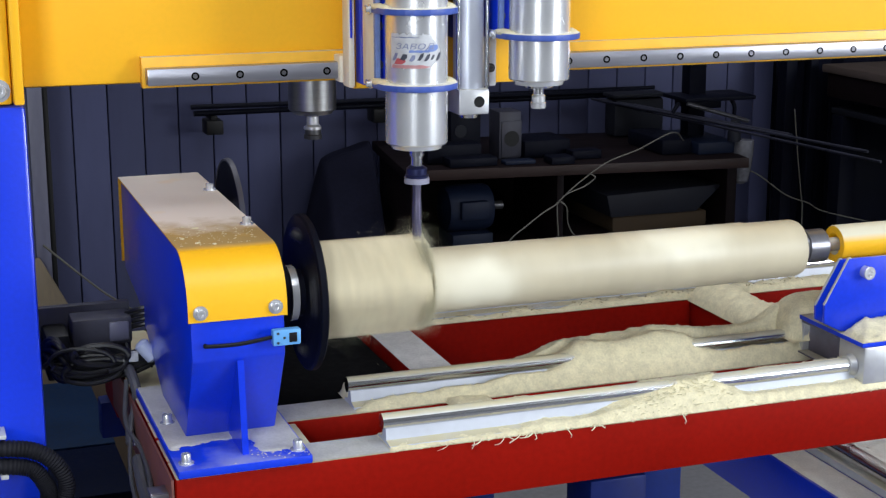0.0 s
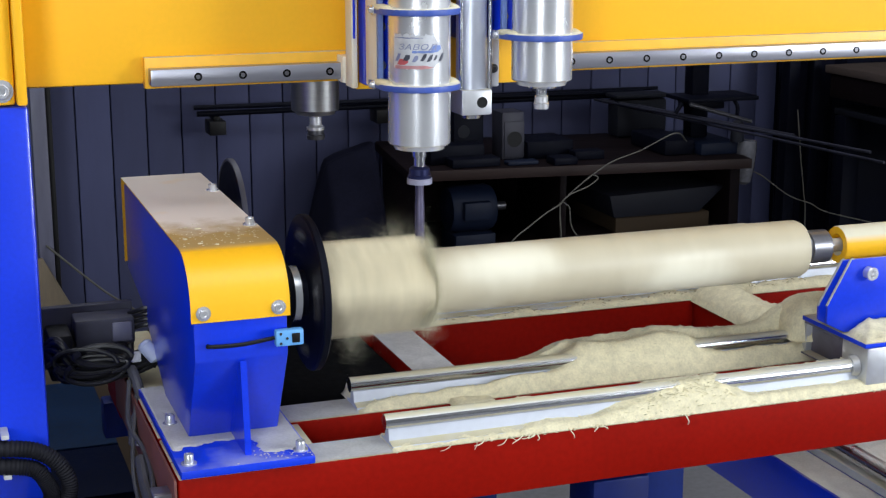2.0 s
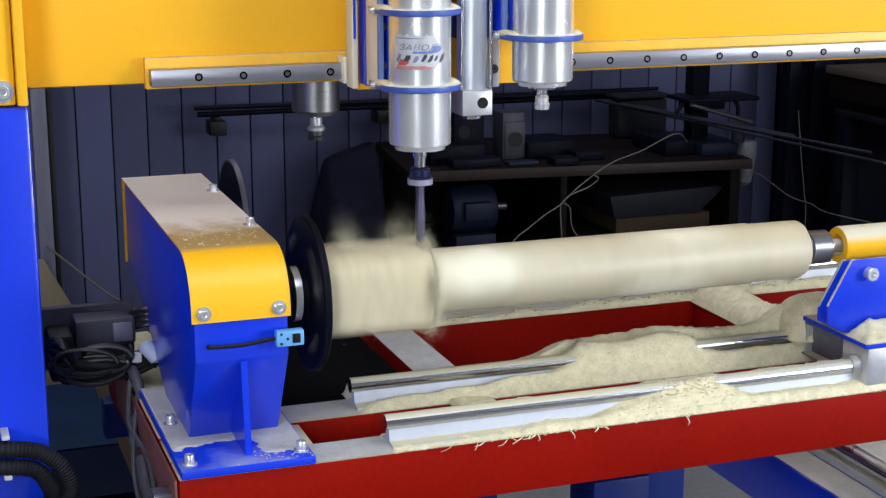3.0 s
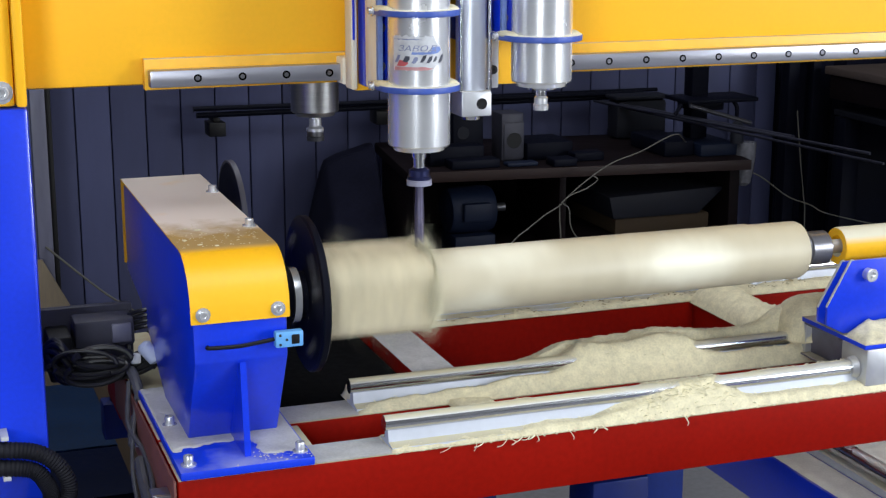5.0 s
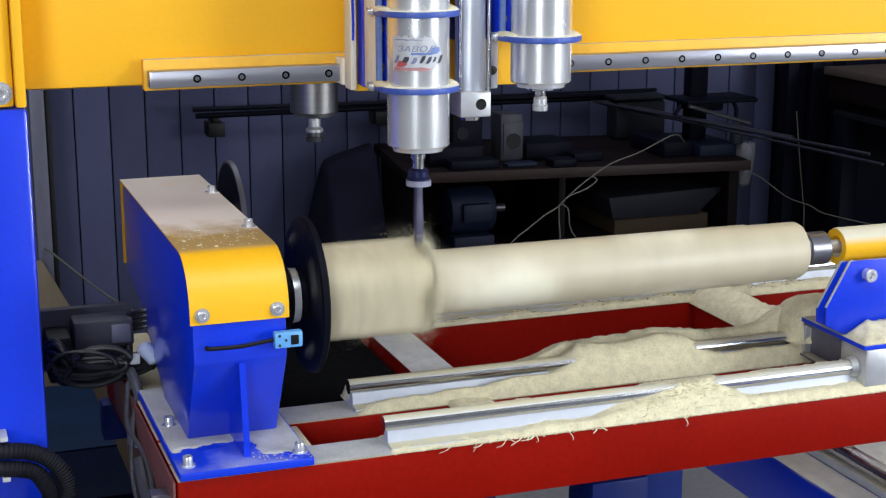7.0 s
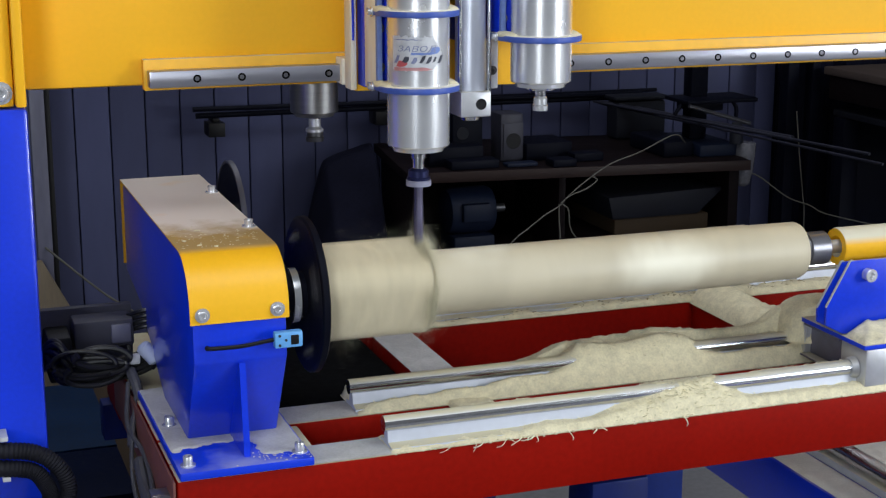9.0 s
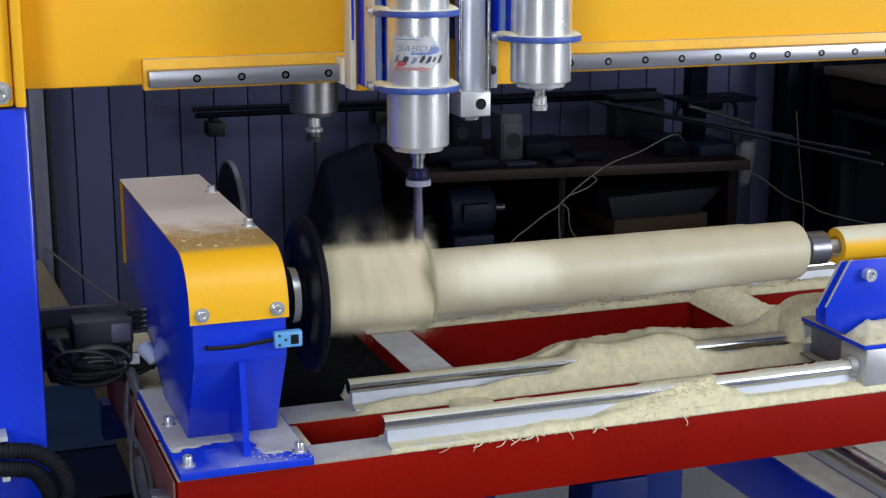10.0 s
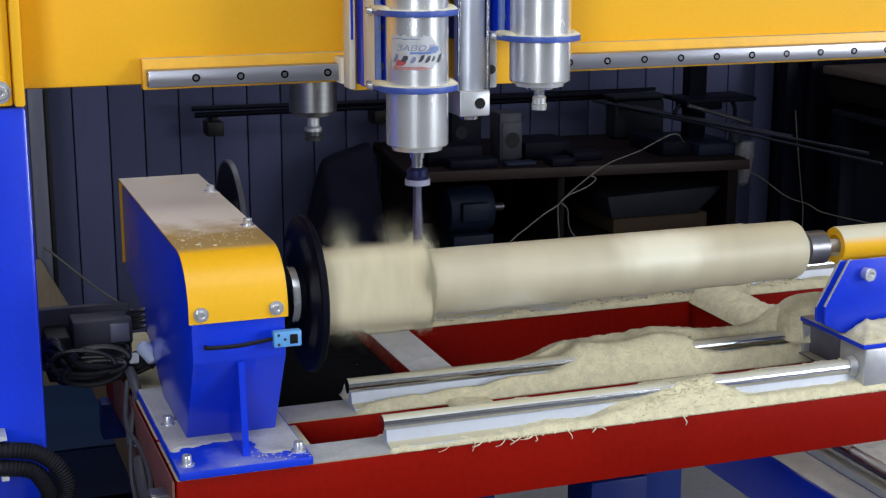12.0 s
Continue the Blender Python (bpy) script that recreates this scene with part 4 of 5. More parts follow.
# ------------------------------------------------------------ cables and small fittings beside the bed
def left_clutter():
    rnd = random.Random(9)
    b = thing("cable_bundle", (-0.23, 0.3, 0.83), "black machine cables tied in a loose bundle", "cables")
    for k in range(9):
        z, y = 0.822 + 0.007 * (k % 4) + rnd.uniform(-0.003, 0.003), 0.272 + 0.012 * (k // 4) + rnd.uniform(-0.004, 0.004)
        pts = [(-0.31, y + 0.06, 0.85), (-0.298, y, z + 0.03 * (k % 2)), (-0.27, y - 0.01, z - 0.002), (-0.22, y, z - 0.006), (-0.17, y + 0.004, z + 0.004), (-0.12, y + 0.03, z + 0.03)]
        part("cable", hose(nb(), pts, rnd.uniform(0.0038, 0.006), 8, 7), RUBBER, b)
    for k in range(4):
        z = 0.878 + 0.008 * k
        part("cable", hose(nb(), [(-0.19, 0.33, z - 0.01), (-0.17, 0.31, z), (-0.13, 0.31, z + 0.003), (-0.09, 0.33, z)], 0.0035, 8, 6), RUBBER, b)
    part("cable", hose(nb(), [(-0.166, 0.27, 0.825), (-0.155, 0.262, 0.85), (-0.15, 0.27, 0.875), (-0.147, 0.3, 0.9)], 0.0022, 8, 6), BLACK, b)
    for k in range(9):
        cx, cz, cy = rnd.uniform(-0.268, -0.235), rnd.uniform(0.834, 0.858), rnd.uniform(0.238, 0.262)
        ra, rb, turn, s0 = rnd.uniform(0.034, 0.05), rnd.uniform(0.008, 0.02), rnd.uniform(-0.12, 0.12), rnd.uniform(0, 6.28)
        pts = []
        for i in range(9):
            a = s0 + i * 0.5
            u, w = ra * math.cos(a), rb * math.sin(a)
            pts.append((cx + u * math.cos(turn) - w * math.sin(turn), cy + 0.003 * i, cz + u * math.sin(turn) + w * math.cos(turn)))
        part("cable", hose(nb(), pts, rnd.uniform(0.003, 0.0052), 8, 5), RUBBER, b)
    for x in (-0.255, -0.2):
        part("cable_tie", lathe(nb(), (x, 0.284, 0.834), (1, 0, 0), [(0, 0.022), (0, 0.0255), (0.004, 0.0255), (0.004, 0.022)], 20), BLACK, b)
    part("connector", box(nb(), -0.2, -0.185, 0.258, 0.266, 0.838, 0.853, 0.002), WHITE, b, "white cable tag")
    part("connector", lathe(nb(), (-0.183, 0.262, 0.866), (0.6, -0.2, -0.75), [(0, 0.006), (0.004, 0.011), (0.03, 0.011), (0.034, 0.006)], 18), CONNECTOR, b, "pale round cable connector")
    t = thing("junction_box", (-0.25, 0.34, 0.86), "dark grey junction box on a bracket behind the cables", "junction box")
    part("box_body", box(nb(), -0.27, -0.185, 0.31, 0.36, 0.852, 0.892, 0.004), GREY_BOX, t)
    part("box_lid", box(nb(), -0.218, -0.19, 0.304, 0.31, 0.858, 0.886, 0.002), POST_GREY, t, "paler grey lid")
    part("box_side", box(nb(), -0.308, -0.275, 0.3, 0.37, 0.808, 0.875, 0.004), BLACK, t)
    part("bracket", box(nb(), -0.325, -0.18, 0.365, 0.38, 0.806, 0.9, 0.002), GREY_BOX, t)
    part("stay", box(nb(), -0.331, -0.2, 0.385, 0.40, 0.80, 0.85, 0.002), GREY_BOX, t)
    c = thing("conduit", (-0.2, 0.1, 0.75), "grey flexible conduit hanging beside the bed", "conduit")
    part("tube", hose(nb(), [(-0.2, 0.26, 0.83), (-0.196, 0.235, 0.815), (-0.194, 0.22, 0.79), (-0.208, 0.2, 0.765), (-0.212, 0.18, 0.745)], 0.0075, 10, 8, 0.06), CONDUIT, c)
    part("tube", hose(nb(), [(-0.212, 0.12, 0.745), (-0.216, 0.06, 0.735), (-0.218, 0.0, 0.73), (-0.22, -0.06, 0.72)], 0.0085, 10, 10, 0.05), CONDUIT, c)
    part("tube", hose(nb(), [(-0.205, 0.25, 0.815), (-0.215, 0.2, 0.77), (-0.206, 0.12, 0.755), (-0.21, 0.03, 0.74), (-0.226, -0.05, 0.69)], 0.0035, 9, 8), CONDUIT, c)
    part("tube", hose(nb(), [(-0.192, 0.25, 0.82), (-0.203, 0.21, 0.79), (-0.22, 0.14, 0.74), (-0.225, 0.06, 0.71), (-0.214, -0.02, 0.70), (-0.23, -0.06, 0.66)], 0.003, 9, 8), CONDUIT, c)
    part("clip", box(nb(), -0.211, -0.2, 0.168, 0.180, 0.746, 0.755, 0.002), WHITE, c, "pale clip")
    part("clip", box(nb(), -0.205, -0.2, 0.13, 0.155, 0.743, 0.755, 0.002), WHITE, c, "pale clip")
    part("wire", hose(nb(), [(-0.206, 0.14, 0.75), (-0.203, 0.06, 0.74), (-0.206, 0.0, 0.732), (-0.203, -0.02, 0.722)], 0.0018, 7, 6), PALE_CABLE, c)
    s = thing("angle_bracket", (-0.215, -0.07, 0.75), "small bright steel angle bracket on the bed end", "bracket")
    part("plate", box(nb(), -0.227, -0.202, -0.085, -0.081, 0.757, 0.774, 0.001), RAIL_STEEL, s)
    part("foot", box(nb(), -0.227, -0.202, -0.08, -0.055, 0.77, 0.774, 0.001), RAIL_STEEL, s)
    h = thing("hose_loop", (-0.36, 0.07, 0.74), "thick black corrugated hoses bent against the blue column", "hoses")
    for k in range(2):
        o = 0.024 * k
        pts = [(-0.47, 0.075, 0.806 - o), (-0.391, 0.072, 0.8 - o), (-0.35 - 0.2 * o, 0.068, 0.793 - 1.0 * o), (-0.324 - 0.7 * o, 0.066, 0.773 - 0.9 * o), (-0.312 - 0.95 * o, 0.065, 0.745 - 0.4 * o), (-0.318 - 0.85 * o, 0.064, 0.718), (-0.335 - 0.7 * o, 0.064, 0.67)]
        part("hose", hose(nb(), pts, 0.0108, 14, 16, 0.06), HOSE, h)
    for z in (0.816, 0.762):
        part("hose_clip", box(nb(), -0.393, -0.383, 0.064, 0.0995, z - 0.002, z + 0.004, 0.001), WHITE, h, "white clip")
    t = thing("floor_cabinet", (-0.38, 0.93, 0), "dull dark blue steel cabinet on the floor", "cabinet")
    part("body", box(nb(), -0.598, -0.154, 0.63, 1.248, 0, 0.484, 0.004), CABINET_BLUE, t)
    # the lit rear of the top is a lighter blue, its front stays dark
    part("top", box(nb(), -0.6, -0.15, 0.86, 1.25, 0.485, 0.5, 0.004), CABINET_TEAL, t, "cabinet top, its lit look put into a lighter blue")
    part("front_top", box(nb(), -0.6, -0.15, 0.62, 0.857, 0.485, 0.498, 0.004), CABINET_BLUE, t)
    block("support_block", -0.214, -0.174, 0.5, 0.54, 0.64, 0.70, BLUE_DARK, "dark blue block under the rear beam", "support block")
    block("floor_board", -0.148, -0.1, 0.6, 2.0, 0.0, 0.45, CARD, "brown timber standing on the floor", "timber")
    solid("leaning_board", prism(nb(), [(-0.22, 0.0), (-0.02, 0.0), (-0.02, 0.26), (-0.15, 0.52), (-0.22, 0.52)], "y", 2.28, 2.3, 0.002), TAN, (-0.1, 2.3, 0), "tan board leaning at the wall", "board")
    t = thing("steel_post", (-0.13, 2.35, 0), "grey steel post in front of the panelled wall", "post")
    part("upright", box(nb(), -0.155, -0.115, 2.33, 2.37, 0, 1.2, 0.003), POST_GREY, t)
    part("cover_strip", box(nb(), -0.113, -0.098, 2.36, 2.38, 0, 1.2, 0.002), BLACK, t)
    solid("wire", hose(nb(), [(-0.135, 2.33, 0.545), (-0.02, 2.1, 0.47), (0.08, 1.9, 0.42), (0.2, 1.6, 0.3), (0.3, 1.5, 0.0)], 0.003, 8, 8), PALE_CABLE, (0, 2.1, 0.47), "thin brown wire stretched across", "wire")


def low_guide():
    t = thing("cross_guide", (0.96, 0.2, 0.45), "blue cross beam carrying a dusty round guide shaft", "guide beam")
    part("beam", box(nb(), 0.876, 1.12, -1.0, 0.9, 0.45, 0.55, 0.004), BLUE, t, "blue beam")
    part("shaft_foot", box(nb(), 0.945, 0.985, -1.0, 0.9, 0.551, 0.565, 0.002), RAIL_FOOT, t)
    part("shaft", cyl(nb(), (0.965, -1.0, 0.58), (0.965, 0.9, 0.58), 0.015, seg=28), STEEL_X, t, "round steel shaft")
    for y in (-0.9, 0.8):
        part("leg", box(nb(), 0.9, 1.0, y, y + 0.08, 0, 0.449, 0.004), BLUE_DARK, t)
    heap("sawdust_layer", 0.88, 0.945, -0.6, 0.7, 0.55, lambda x, y: 0.003 + 0.6 * grain(x, y), "pale dust spilled on the cross beam", 0.008, GUIDE_DUST)
    heap("sawdust_layer", 0.986, 1.115, -0.6, 0.7, 0.55, lambda x, y: 0.003 + 0.6 * grain(x, y), "pale dust spilled on the cross beam", 0.008, GUIDE_DUST)


# ------------------------------------------------------------ the dark back of the workshop
def background():
    t = thing("desk", (1.3, 2.2, 0), "dark brown wooden desk cluttered with metal parts", "desk")
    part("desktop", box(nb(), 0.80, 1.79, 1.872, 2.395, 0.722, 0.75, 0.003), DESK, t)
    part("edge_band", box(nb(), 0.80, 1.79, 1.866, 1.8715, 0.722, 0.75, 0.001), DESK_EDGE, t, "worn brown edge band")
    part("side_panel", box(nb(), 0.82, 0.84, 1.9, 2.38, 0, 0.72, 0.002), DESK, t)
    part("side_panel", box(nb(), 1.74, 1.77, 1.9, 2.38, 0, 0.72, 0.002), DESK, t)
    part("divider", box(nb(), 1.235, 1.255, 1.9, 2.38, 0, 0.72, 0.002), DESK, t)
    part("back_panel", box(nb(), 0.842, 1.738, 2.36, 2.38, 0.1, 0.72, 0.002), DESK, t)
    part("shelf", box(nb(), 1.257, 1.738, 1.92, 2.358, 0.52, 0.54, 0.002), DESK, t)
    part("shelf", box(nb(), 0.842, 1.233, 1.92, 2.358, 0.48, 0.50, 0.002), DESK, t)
    t.location, t.rotation_euler = (1.332, 2.258, 0), (0, 0, -0.127)
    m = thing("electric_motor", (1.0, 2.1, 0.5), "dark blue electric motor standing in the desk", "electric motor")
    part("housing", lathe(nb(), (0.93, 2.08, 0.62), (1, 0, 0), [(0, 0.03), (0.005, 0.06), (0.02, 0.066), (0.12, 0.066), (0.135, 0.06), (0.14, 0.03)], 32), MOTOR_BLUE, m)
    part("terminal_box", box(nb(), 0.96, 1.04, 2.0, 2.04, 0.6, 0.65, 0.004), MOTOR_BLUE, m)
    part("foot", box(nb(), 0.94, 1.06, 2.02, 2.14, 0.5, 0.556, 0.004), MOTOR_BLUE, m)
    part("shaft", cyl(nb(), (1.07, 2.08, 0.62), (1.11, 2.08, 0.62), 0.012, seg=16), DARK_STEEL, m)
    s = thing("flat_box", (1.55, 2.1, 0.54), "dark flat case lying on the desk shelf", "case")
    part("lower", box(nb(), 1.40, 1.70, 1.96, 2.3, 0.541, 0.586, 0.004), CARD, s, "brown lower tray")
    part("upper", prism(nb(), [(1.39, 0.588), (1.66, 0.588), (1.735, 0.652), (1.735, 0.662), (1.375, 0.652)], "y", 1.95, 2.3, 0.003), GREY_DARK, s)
    k = thing("punched_block", (1.13, 2.12, 0.75), "grey steel block with a round bore", "steel block", "steel blocks on the desk")
    part("body", box(nb(), 1.1, 1.166, 2.08, 2.16, 0.751, 0.884, 0.003), STEEL_BLOCK, k)
    part("face", box(nb(), 1.106, 1.166, 2.076, 2.0795, 0.757, 0.858, 0.001), STEEL_BLOCK, k)
    part("bore", lathe(nb(), (1.136, 2.0758, 0.808), (0, -1, 0), [(0, 0.0225), (0.0008, 0.0225), (0.0008, 0.021), (0.0003, 0.0205), (0.0003, 0.0005)], 24), BLACK, k, "dark round bore")
    k = thing("punched_block", (0.99, 2.15, 0.75), "black steel block with a round bore", "steel block", "steel blocks on the desk")
    part("body", box(nb(), 0.97, 1.06, 2.12, 2.2, 0.751, 0.885, 0.003), IRON, k)
    part("bore", lathe(nb(), (1.0, 2.1195, 0.83), (0, -1, 0), [(0, 0.018), (0.0008, 0.018), (0.0008, 0.017), (0.0003, 0.0165), (0.0003, 0.0005)], 24), GREY_DARK, k)
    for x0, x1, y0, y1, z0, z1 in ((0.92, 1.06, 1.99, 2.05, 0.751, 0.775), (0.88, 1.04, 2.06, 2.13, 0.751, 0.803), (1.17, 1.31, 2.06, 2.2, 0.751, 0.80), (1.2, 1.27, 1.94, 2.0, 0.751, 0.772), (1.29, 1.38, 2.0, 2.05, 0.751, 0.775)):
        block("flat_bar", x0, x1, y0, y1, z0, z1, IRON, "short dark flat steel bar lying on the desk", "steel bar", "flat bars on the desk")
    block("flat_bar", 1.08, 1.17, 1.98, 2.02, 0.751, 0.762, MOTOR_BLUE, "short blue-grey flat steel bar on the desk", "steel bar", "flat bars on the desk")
    d = thing("drill_stand", (1.73, 2.1, 0.75), "dark bench drill stand on a blue base", "drill stand")
    part("base", box(nb(), 1.66, 1.785, 1.95, 2.2, 0.7505, 0.785, 0.004), MOTOR_BLUE, d, "blue base")
    part("pad", box(nb(), 1.56, 1.655, 1.98, 2.2, 0.7505, 0.795, 0.006), IRON, d)
    part("pillar", box(nb(), 1.685, 1.74, 2.06, 2.11, 0.786, 1.25, 0.004), IRON, d)
    part("table", box(nb(), 1.63, 1.86, 1.98, 2.12, 0.898, 0.91, 0.003), IRON, d)
    part("table_arm", box(nb(), 1.67, 1.77, 2.02, 2.12, 0.872, 0.897, 0.003), IRON, d)
    part("crank", hose(nb(), [(1.79, 2.0, 0.897), (1.795, 1.99, 0.88), (1.795, 1.99, 0.85)], 0.006, 8, 5), IRON, d)
    part("lever", cyl(nb(), (1.60, 2.0, 0.868), (1.62, 2.0, 0.897), 0.006, seg=10), IRON, d)
    part("lever", cyl(nb(), (1.63, 1.97, 0.897), (1.83, 1.97, 0.838), 0.006, seg=10), DARK_STEEL, d)
    part("grip", lathe(nb(), (1.775, 1.95, 0.786), (0, 0, 1), [(0, 0.02), (0.05, 0.018), (0.06, 0.012)], 16), GREY_DARK, d)
    solid("plastic_cup", lathe(nb(), (1.80, 1.95, 0.66), (0.06, 0, 1), [(0, 0.012), (0.01, 0.022), (0.05, 0.028), (0.1, 0.03), (0.128, 0.029)], 20), BAG, (1.8, 1.95, 0.66), "crumpled clear plastic bag hanging at the desk corner", "plastic bag")
    # an added dark mound for the soft wall shadow between the desk and the panels
    def mound_height(x, y):
        top = 0.639 + 0.128 * (1 - ((0.86 - x) / 0.29) ** 2) + 0.012 * noise.noise((x * 14, y * 14, 3.1))
        return top * min(1.0, max(0.0, (x - 0.575) / 0.085)) ** 0.3 * min(1.0, max(0.0, (y - 2.05) / 0.34)) ** 0.35
    mound_ob = heap("shadow_mound", 0.575, 0.81, 2.05, 2.48, 0.0, mound_height, "dark mound standing in for a soft wall shadow beside the desk", 0.008, SHADOW_BLACK, "cloth")
    mound_ob.rotation_euler = (0, 0, -0.127)
    # long bars and pipes
    for y, z0, z1, r, x0, x1 in ((2.40, 0.894, 0.878, 0.007, 0.295, 1.70), (2.41, 0.874, 0.868, 0.008, 0.305, 1.74), (2.42, 0.889, 0.884, 0.006, 0.9, 1.76)):
        solid("steel_pipe", cyl(nb(), (x0, y, z0), (x1, y, z1), r, seg=14), IRON, (1.0, y, z0), "long thin black steel pipe along the wall", "steel pipe", "long pipes")
    for x, z in ((0.336, 0.813), (0.83, 0.822)):
        solid("pipe_holder", box(box(nb(), x, x + 0.048, 2.39, 2.46, z, z + 0.04, 0.003), x + 0.015, x + 0.035, 2.405, 2.549, z + 0.04, z + 0.052, 0.002), BLACK, (x + 0.025, 2.42, z), "small black pipe holder on the wall", "holder", "pipe holders")
    for a, b, r in (((1.535, 2.4, 0.86), (1.766, 1.3, 0.86), 0.005), ((1.56, 2.4, 0.856), (1.75, 1.62, 0.852), 0.009), ((1.60, 2.35, 0.845), (1.72, 1.18, 0.857), 0.0045), ((1.62, 2.4, 0.85), (1.74, 1.8, 0.842), 0.006)):
        solid("steel_pipe", cyl(nb(), a, b, r * 0.8, seg=14), PIPE_GREY, ((a[0] + b[0]) / 2, (a[1] + b[1]) / 2, 0.85), "long thin dark steel pipe lying across the desk", "steel pipe", "long pipes")
    t = thing("toolbox", (1.66, 2.44, 0.75), "dark toolbox behind the drill stand", "toolbox")
    part("case", box(nb(), 1.57, 1.74, 2.31, 2.385, 0.751, 0.868, 0.012), GREY_DARK, t)
    part("lid", box(nb(), 1.565, 1.745, 2.305, 2.39, 0.87, 0.882, 0.004), GREY_DARK, t)
    for pts in ([(1.6, 1.93, 0.80), (1.509, 1.83, 0.842), (1.407, 1.83, 0.801), (1.323, 1.83, 0.775), (1.265, 1.83, 0.743), (1.211, 1.83, 0.705), (1.175, 1.83, 0.675)],
                [(1.26, 1.82, 0.745), (1.274, 1.82, 0.733), (1.244, 1.82, 0.712), (1.195, 1.82, 0.695), (1.17, 1.82, 0.676)],
                [(1.175, 1.825, 0.677), (1.162, 1.82, 0.668), (1.121, 1.82, 0.646), (1.073, 1.82, 0.613), (1.037, 1.82, 0.588), (0.98, 1.82, 0.53)],
                [(1.164, 1.82, 0.674), (1.165, 1.82, 0.632), (1.169, 1.82, 0.585), (1.17, 1.82, 0.52)],
                [(1.174, 1.82, 0.675), (1.192, 1.82, 0.657), (1.197, 1.82, 0.614), (1.214, 1.82, 0.582), (1.26, 1.82, 0.54)],
                [(1.82, 1.95, 0.70), (1.866, 1.95, 0.678), (1.956, 1.95, 0.616), (2.035, 1.95, 0.585), (2.095, 1.95, 0.555), (2.3, 1.95, 0.5)]):
        solid("cable", hose(nb(), pts, 0.0019, 8, 9), PALE_CABLE, pts[0], "pale grey cable hanging before the desk", "cable", "hanging cables")
    solid("cable", hose(nb(), [(2.004, 2.0, 0.86), (2.024, 2.0, 0.714), (2.04, 2.0, 0.61), (2.05, 2.0, 0.5), (2.05, 2.0, 0.0)], 0.0018, 8, 8), PALE_CABLE, (2.05, 2.0, 0.0), "pale grey cable hanging straight down", "cable", "hanging cables")
    # dark corner: cloth-hung post, shelves and a side bench
    t = thing("dark_shelving", (2.6, 2.4, 0), "dark shelving hung with black cloth in the corner", "shelving")
    b = nb()
    n = 60
    for k in range(n):
        x0, x1 = 2.2 + 1.6 * k / n, 2.2 + 1.6 * (k + 1) / n
        y0, y1 = (2.44 + 0.02 * math.sin(a * 0.9) + 0.012 * math.sin(a * 2.3) for a in (k, k + 1))
        vs = [b.verts.new(p) for p in ((x0, y0, 0), (x1, y1, 0), (x1, y1, 2.2), (x0, y0, 2.2))]
        b.faces.new(vs)
    part("cloth", b, DARK_CLOTH, t, "black hanging cloth")
    part("upright", box(nb(), 2.2, 2.24, 2.36, 2.41, 0, 2.2, 0.003), IRON, t)
    part("upright", box(nb(), 2.29, 2.32, 2.36, 2.40, 0, 2.2, 0.003), IRON, t)
    t = thing("side_bench", (2.7, 1.6, 0), "brown workbench with a pale worn top", "workbench")
    part("top", box(nb(), 2.29, 3.2, 0.9, 2.3, 0.925, 0.95, 0.004), TAN_DARK, t, "pale worn bench top")
    part("apron", box(nb(), 2.3, 2.33, 0.92, 2.28, 0.85, 0.924, 0.003), DESK, t)
    part("shelf", box(nb(), 2.32, 3.18, 0.92, 2.28, 0.795, 0.815, 0.003), GREY_DARK, t)
    part("shelf", box(nb(), 2.32, 3.18, 0.92, 2.28, 0.4, 0.43, 0.003), DESK, t)
    part("end_board", box(nb(), 2.335, 3.15, 2.262, 2.28, 0.43, 0.79, 0.003), IRON, t)
    part("back_board", box(nb(), 3.16, 3.18, 0.92, 2.28, 0.0, 0.79, 0.003), DESK, t)
    for x, y in ((2.31, 0.93), (2.31, 2.2), (3.1, 0.93), (3.1, 2.2)):
        part("leg", box(nb(), x, x + 0.06, y, y + 0.06, 0, 0.794, 0.003), IRON, t)


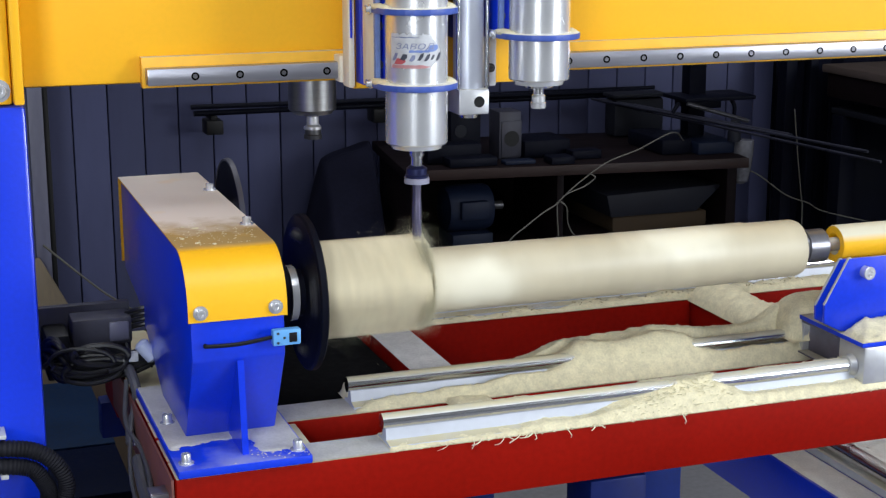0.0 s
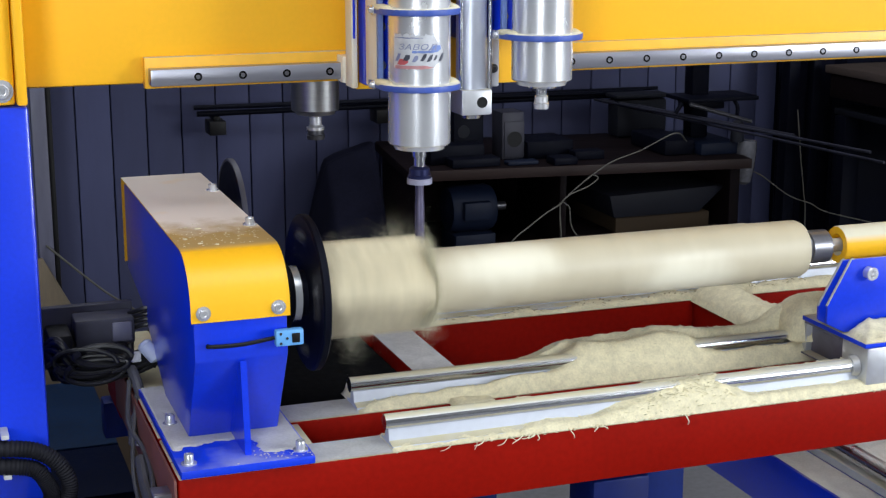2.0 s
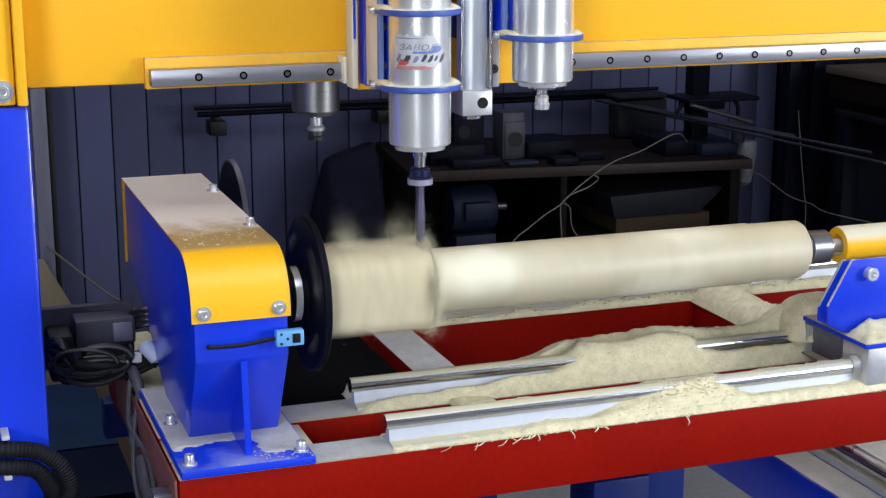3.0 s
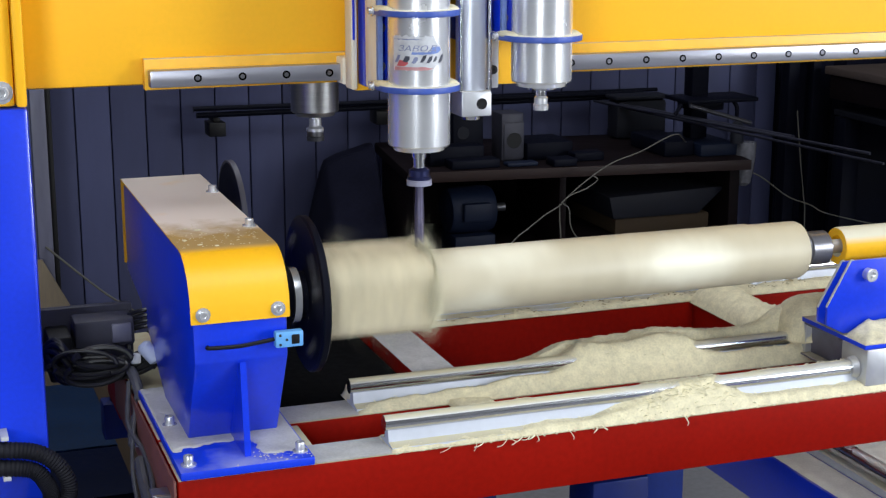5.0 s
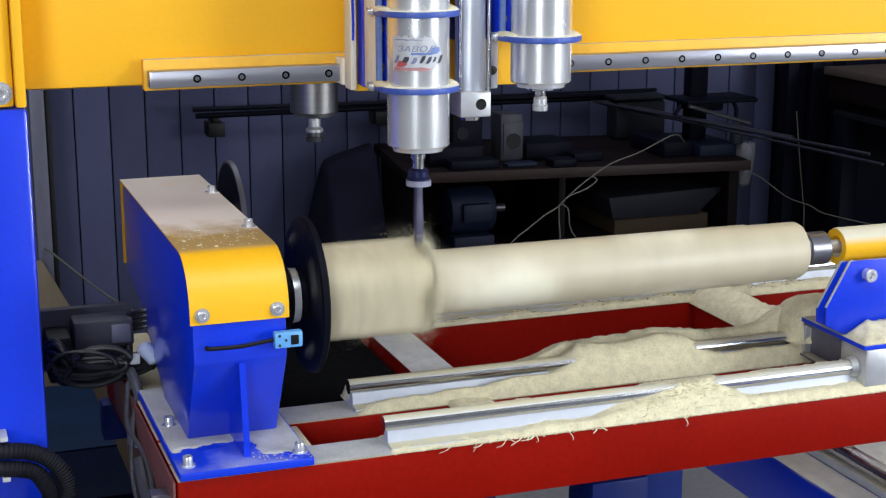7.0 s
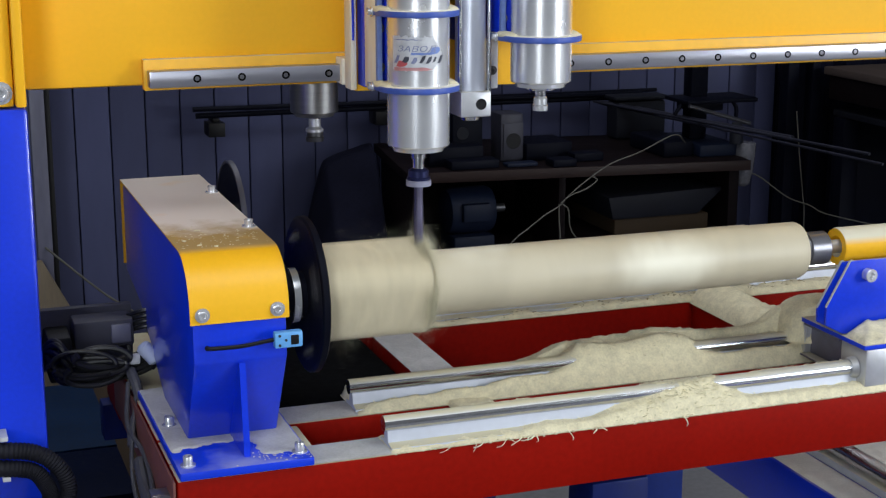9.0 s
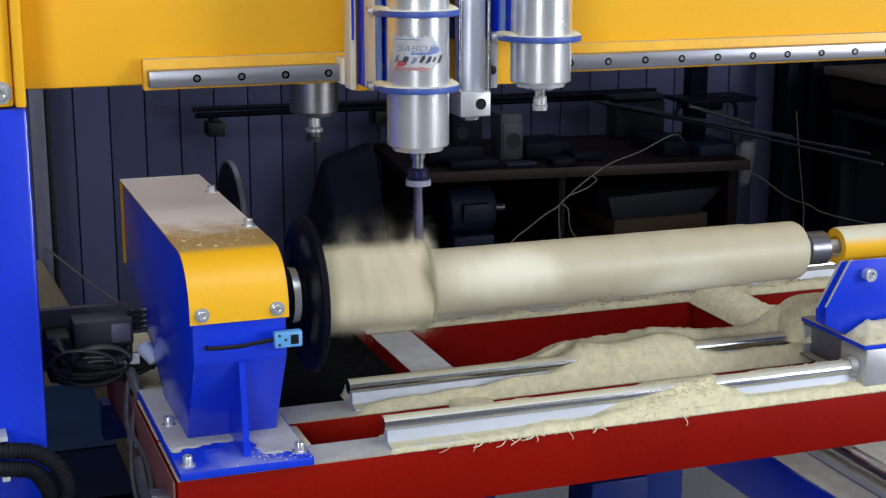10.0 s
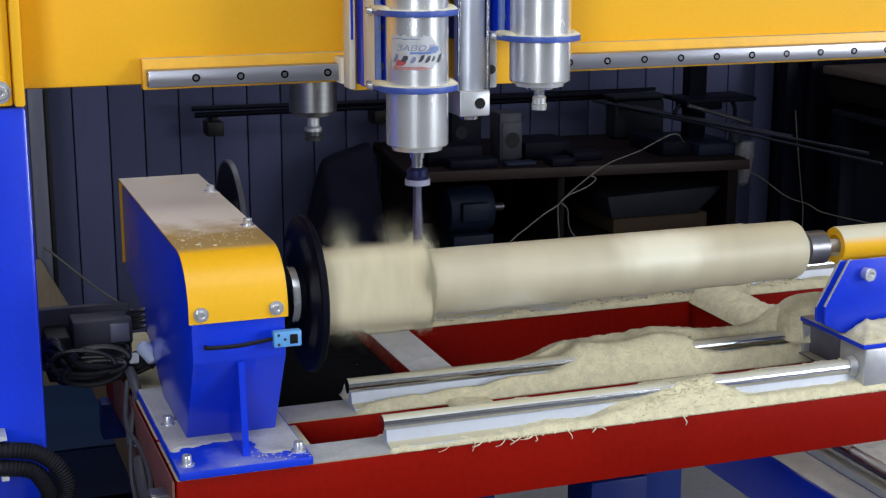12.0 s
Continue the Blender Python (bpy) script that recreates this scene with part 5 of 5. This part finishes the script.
def flying_chips():
    out = []
    rnd = random.Random(11)
    for x, spread in ((0.15, 0.006), (0.148, 0.006), (0.14, 0.012), (0.11, 0.02), (0.07, 0.02), (0.04, 0.02), (0.152, 0.006)):
        b = nb()
        for j in range(3200):
            r, a = 0.05 + rnd.expovariate(1 / (0.006 if spread < 0.015 else 0.0055)), rnd.gauss(0, 0.8)
            p = Vector((rnd.gauss(0, spread), r * math.cos(a), r * math.sin(a)))
            u = Vector((rnd.uniform(-1, 1), rnd.uniform(-1, 1), rnd.uniform(-1, 1))).normalized() * rnd.uniform(0.00015, 0.0004)
            v = u.orthogonal().normalized() * rnd.uniform(0.0001, 0.0003)
            w = u.cross(v).normalized() * 0.0004
            q = [b.verts.new(p + c) for c in (-u - v, u - v, u + v, -u + v, w * 2)]
            for f in ((0, 1, 4), (1, 2, 4), (2, 3, 4), (3, 0, 4), (3, 2, 1, 0)):
                b.faces.new([q[i] for i in f])
        ob = new("flying_chips", mesh_of(b, "flying_chips", CHIP, (0, 0, 0)))
        ob.location = (x, 0, AX)
        out.append(tagged(ob, "pale wood chips flying off the turning post", "wood chips", "flying chips", "stuff"))
    for x, start in ((0.122, 0.0), (0.105, 2.4), (0.05, 4.1)):
        b = nb()
        for j in range(3600):
            r = 0.052 + abs(rnd.gauss(0, 0.019))
            a = start + rnd.gauss(0, 0.22) - 6.0 * (r - 0.052)
            p = Vector((rnd.gauss(0, 0.009), r * math.cos(a), r * math.sin(a)))
            u = Vector((rnd.uniform(-1, 1), rnd.uniform(-1, 1), rnd.uniform(-1, 1))).normalized() * rnd.uniform(0.00015, 0.0003)
            v = u.orthogonal().normalized() * rnd.uniform(0.0001, 0.00025)
            b.faces.new([b.verts.new(p + q) for q in (-u - v, u - v, u + v, -u + v)])
        ob = new("dust_puff", mesh_of(b, "dust_puff", CHIP, (0, 0, 0)))
        ob.location = (x, 0, AX)
        out.append(tagged(ob, "thin puff of wood dust thrown up at the cut", "wood dust", "flying chips", "stuff"))
    for k in range(2):
        b = nb()
        for j in range(1800):
            h = rnd.expovariate(1 / 0.008)
            r, a = 0.003 + abs(rnd.gauss(0, 0.008)), rnd.uniform(-1.7, 1.7)
            p = Vector((r * math.cos(a), r * math.sin(a), h))
            u = Vector((rnd.uniform(-1, 1), rnd.uniform(-1, 1), rnd.uniform(-1, 1))).normalized() * rnd.uniform(0.00015, 0.0004)
            v = u.orthogonal().normalized() * rnd.uniform(0.0001, 0.0003)
            b.faces.new([b.verts.new(p + q) for q in (-u - v, u - v, u + v, -u + v)])
        ob = new("cutter_chips", mesh_of(b, "cutter_chips", CHIP, (0, 0, 0)))
        ob.location = (0.146, 0.0, 1.037)
        out.append(tagged(ob, "pale wood chips whirling round the cutter", "wood chips", "flying chips", "stuff"))
    return out


def motions(spin, discs, centre, chips):
    """The post, both faceplates and the live centre turn at 218 turns a minute; chips are whirled round with them."""
    rate, n = 1308.0, 360
    times = [12.0 * k / n for k in range(n + 1)]
    for ob, start in [(spin, 38.0)] + [(d, 38.0) for d in discs] + [(centre, 0.0)]:
        p = tuple(ob.location)
        walk(ob, [(s, pose(*p, start + rate * s)) for s in times])
    for k, ob in enumerate(chips):
        p = tuple(ob.location)
        w = 1050.0 + 61.0 * k
        if ob.name.startswith("cutter"):
            walk(ob, [(s, pose(*p, 0, 0, 180.0 * k + 1290.0 * s)) for s in times])
        else:
            walk(ob, [(s, pose(*p, 50.0 * k + w * s)) for s in times])


hall()
bed()
for y in (-0.078, 0.08):
    rail(0.07, 2.5, y, "guide rails of the bed")
rail(0.3, 2.5, 0.46, "guide rails of the bed")
discs = headstock()
post = workpiece()
centre = tailstock()
gantry()
main = spindle(0.146, 1.176, 1.72, tool=1.036, rings=(1.25, 1.345), nut=NUT_BLUE)
sticker(main)
spindle(0.316, 1.251, 1.72, rings=(1.308,), nut=STEEL, long=0.02, nr=0.0098)
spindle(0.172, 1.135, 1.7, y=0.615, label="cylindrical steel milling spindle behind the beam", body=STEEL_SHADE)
air_cylinder()
dust()
left_clutter()
low_guide()
background()
chips = flying_chips()
motions(post, discs, centre, chips)
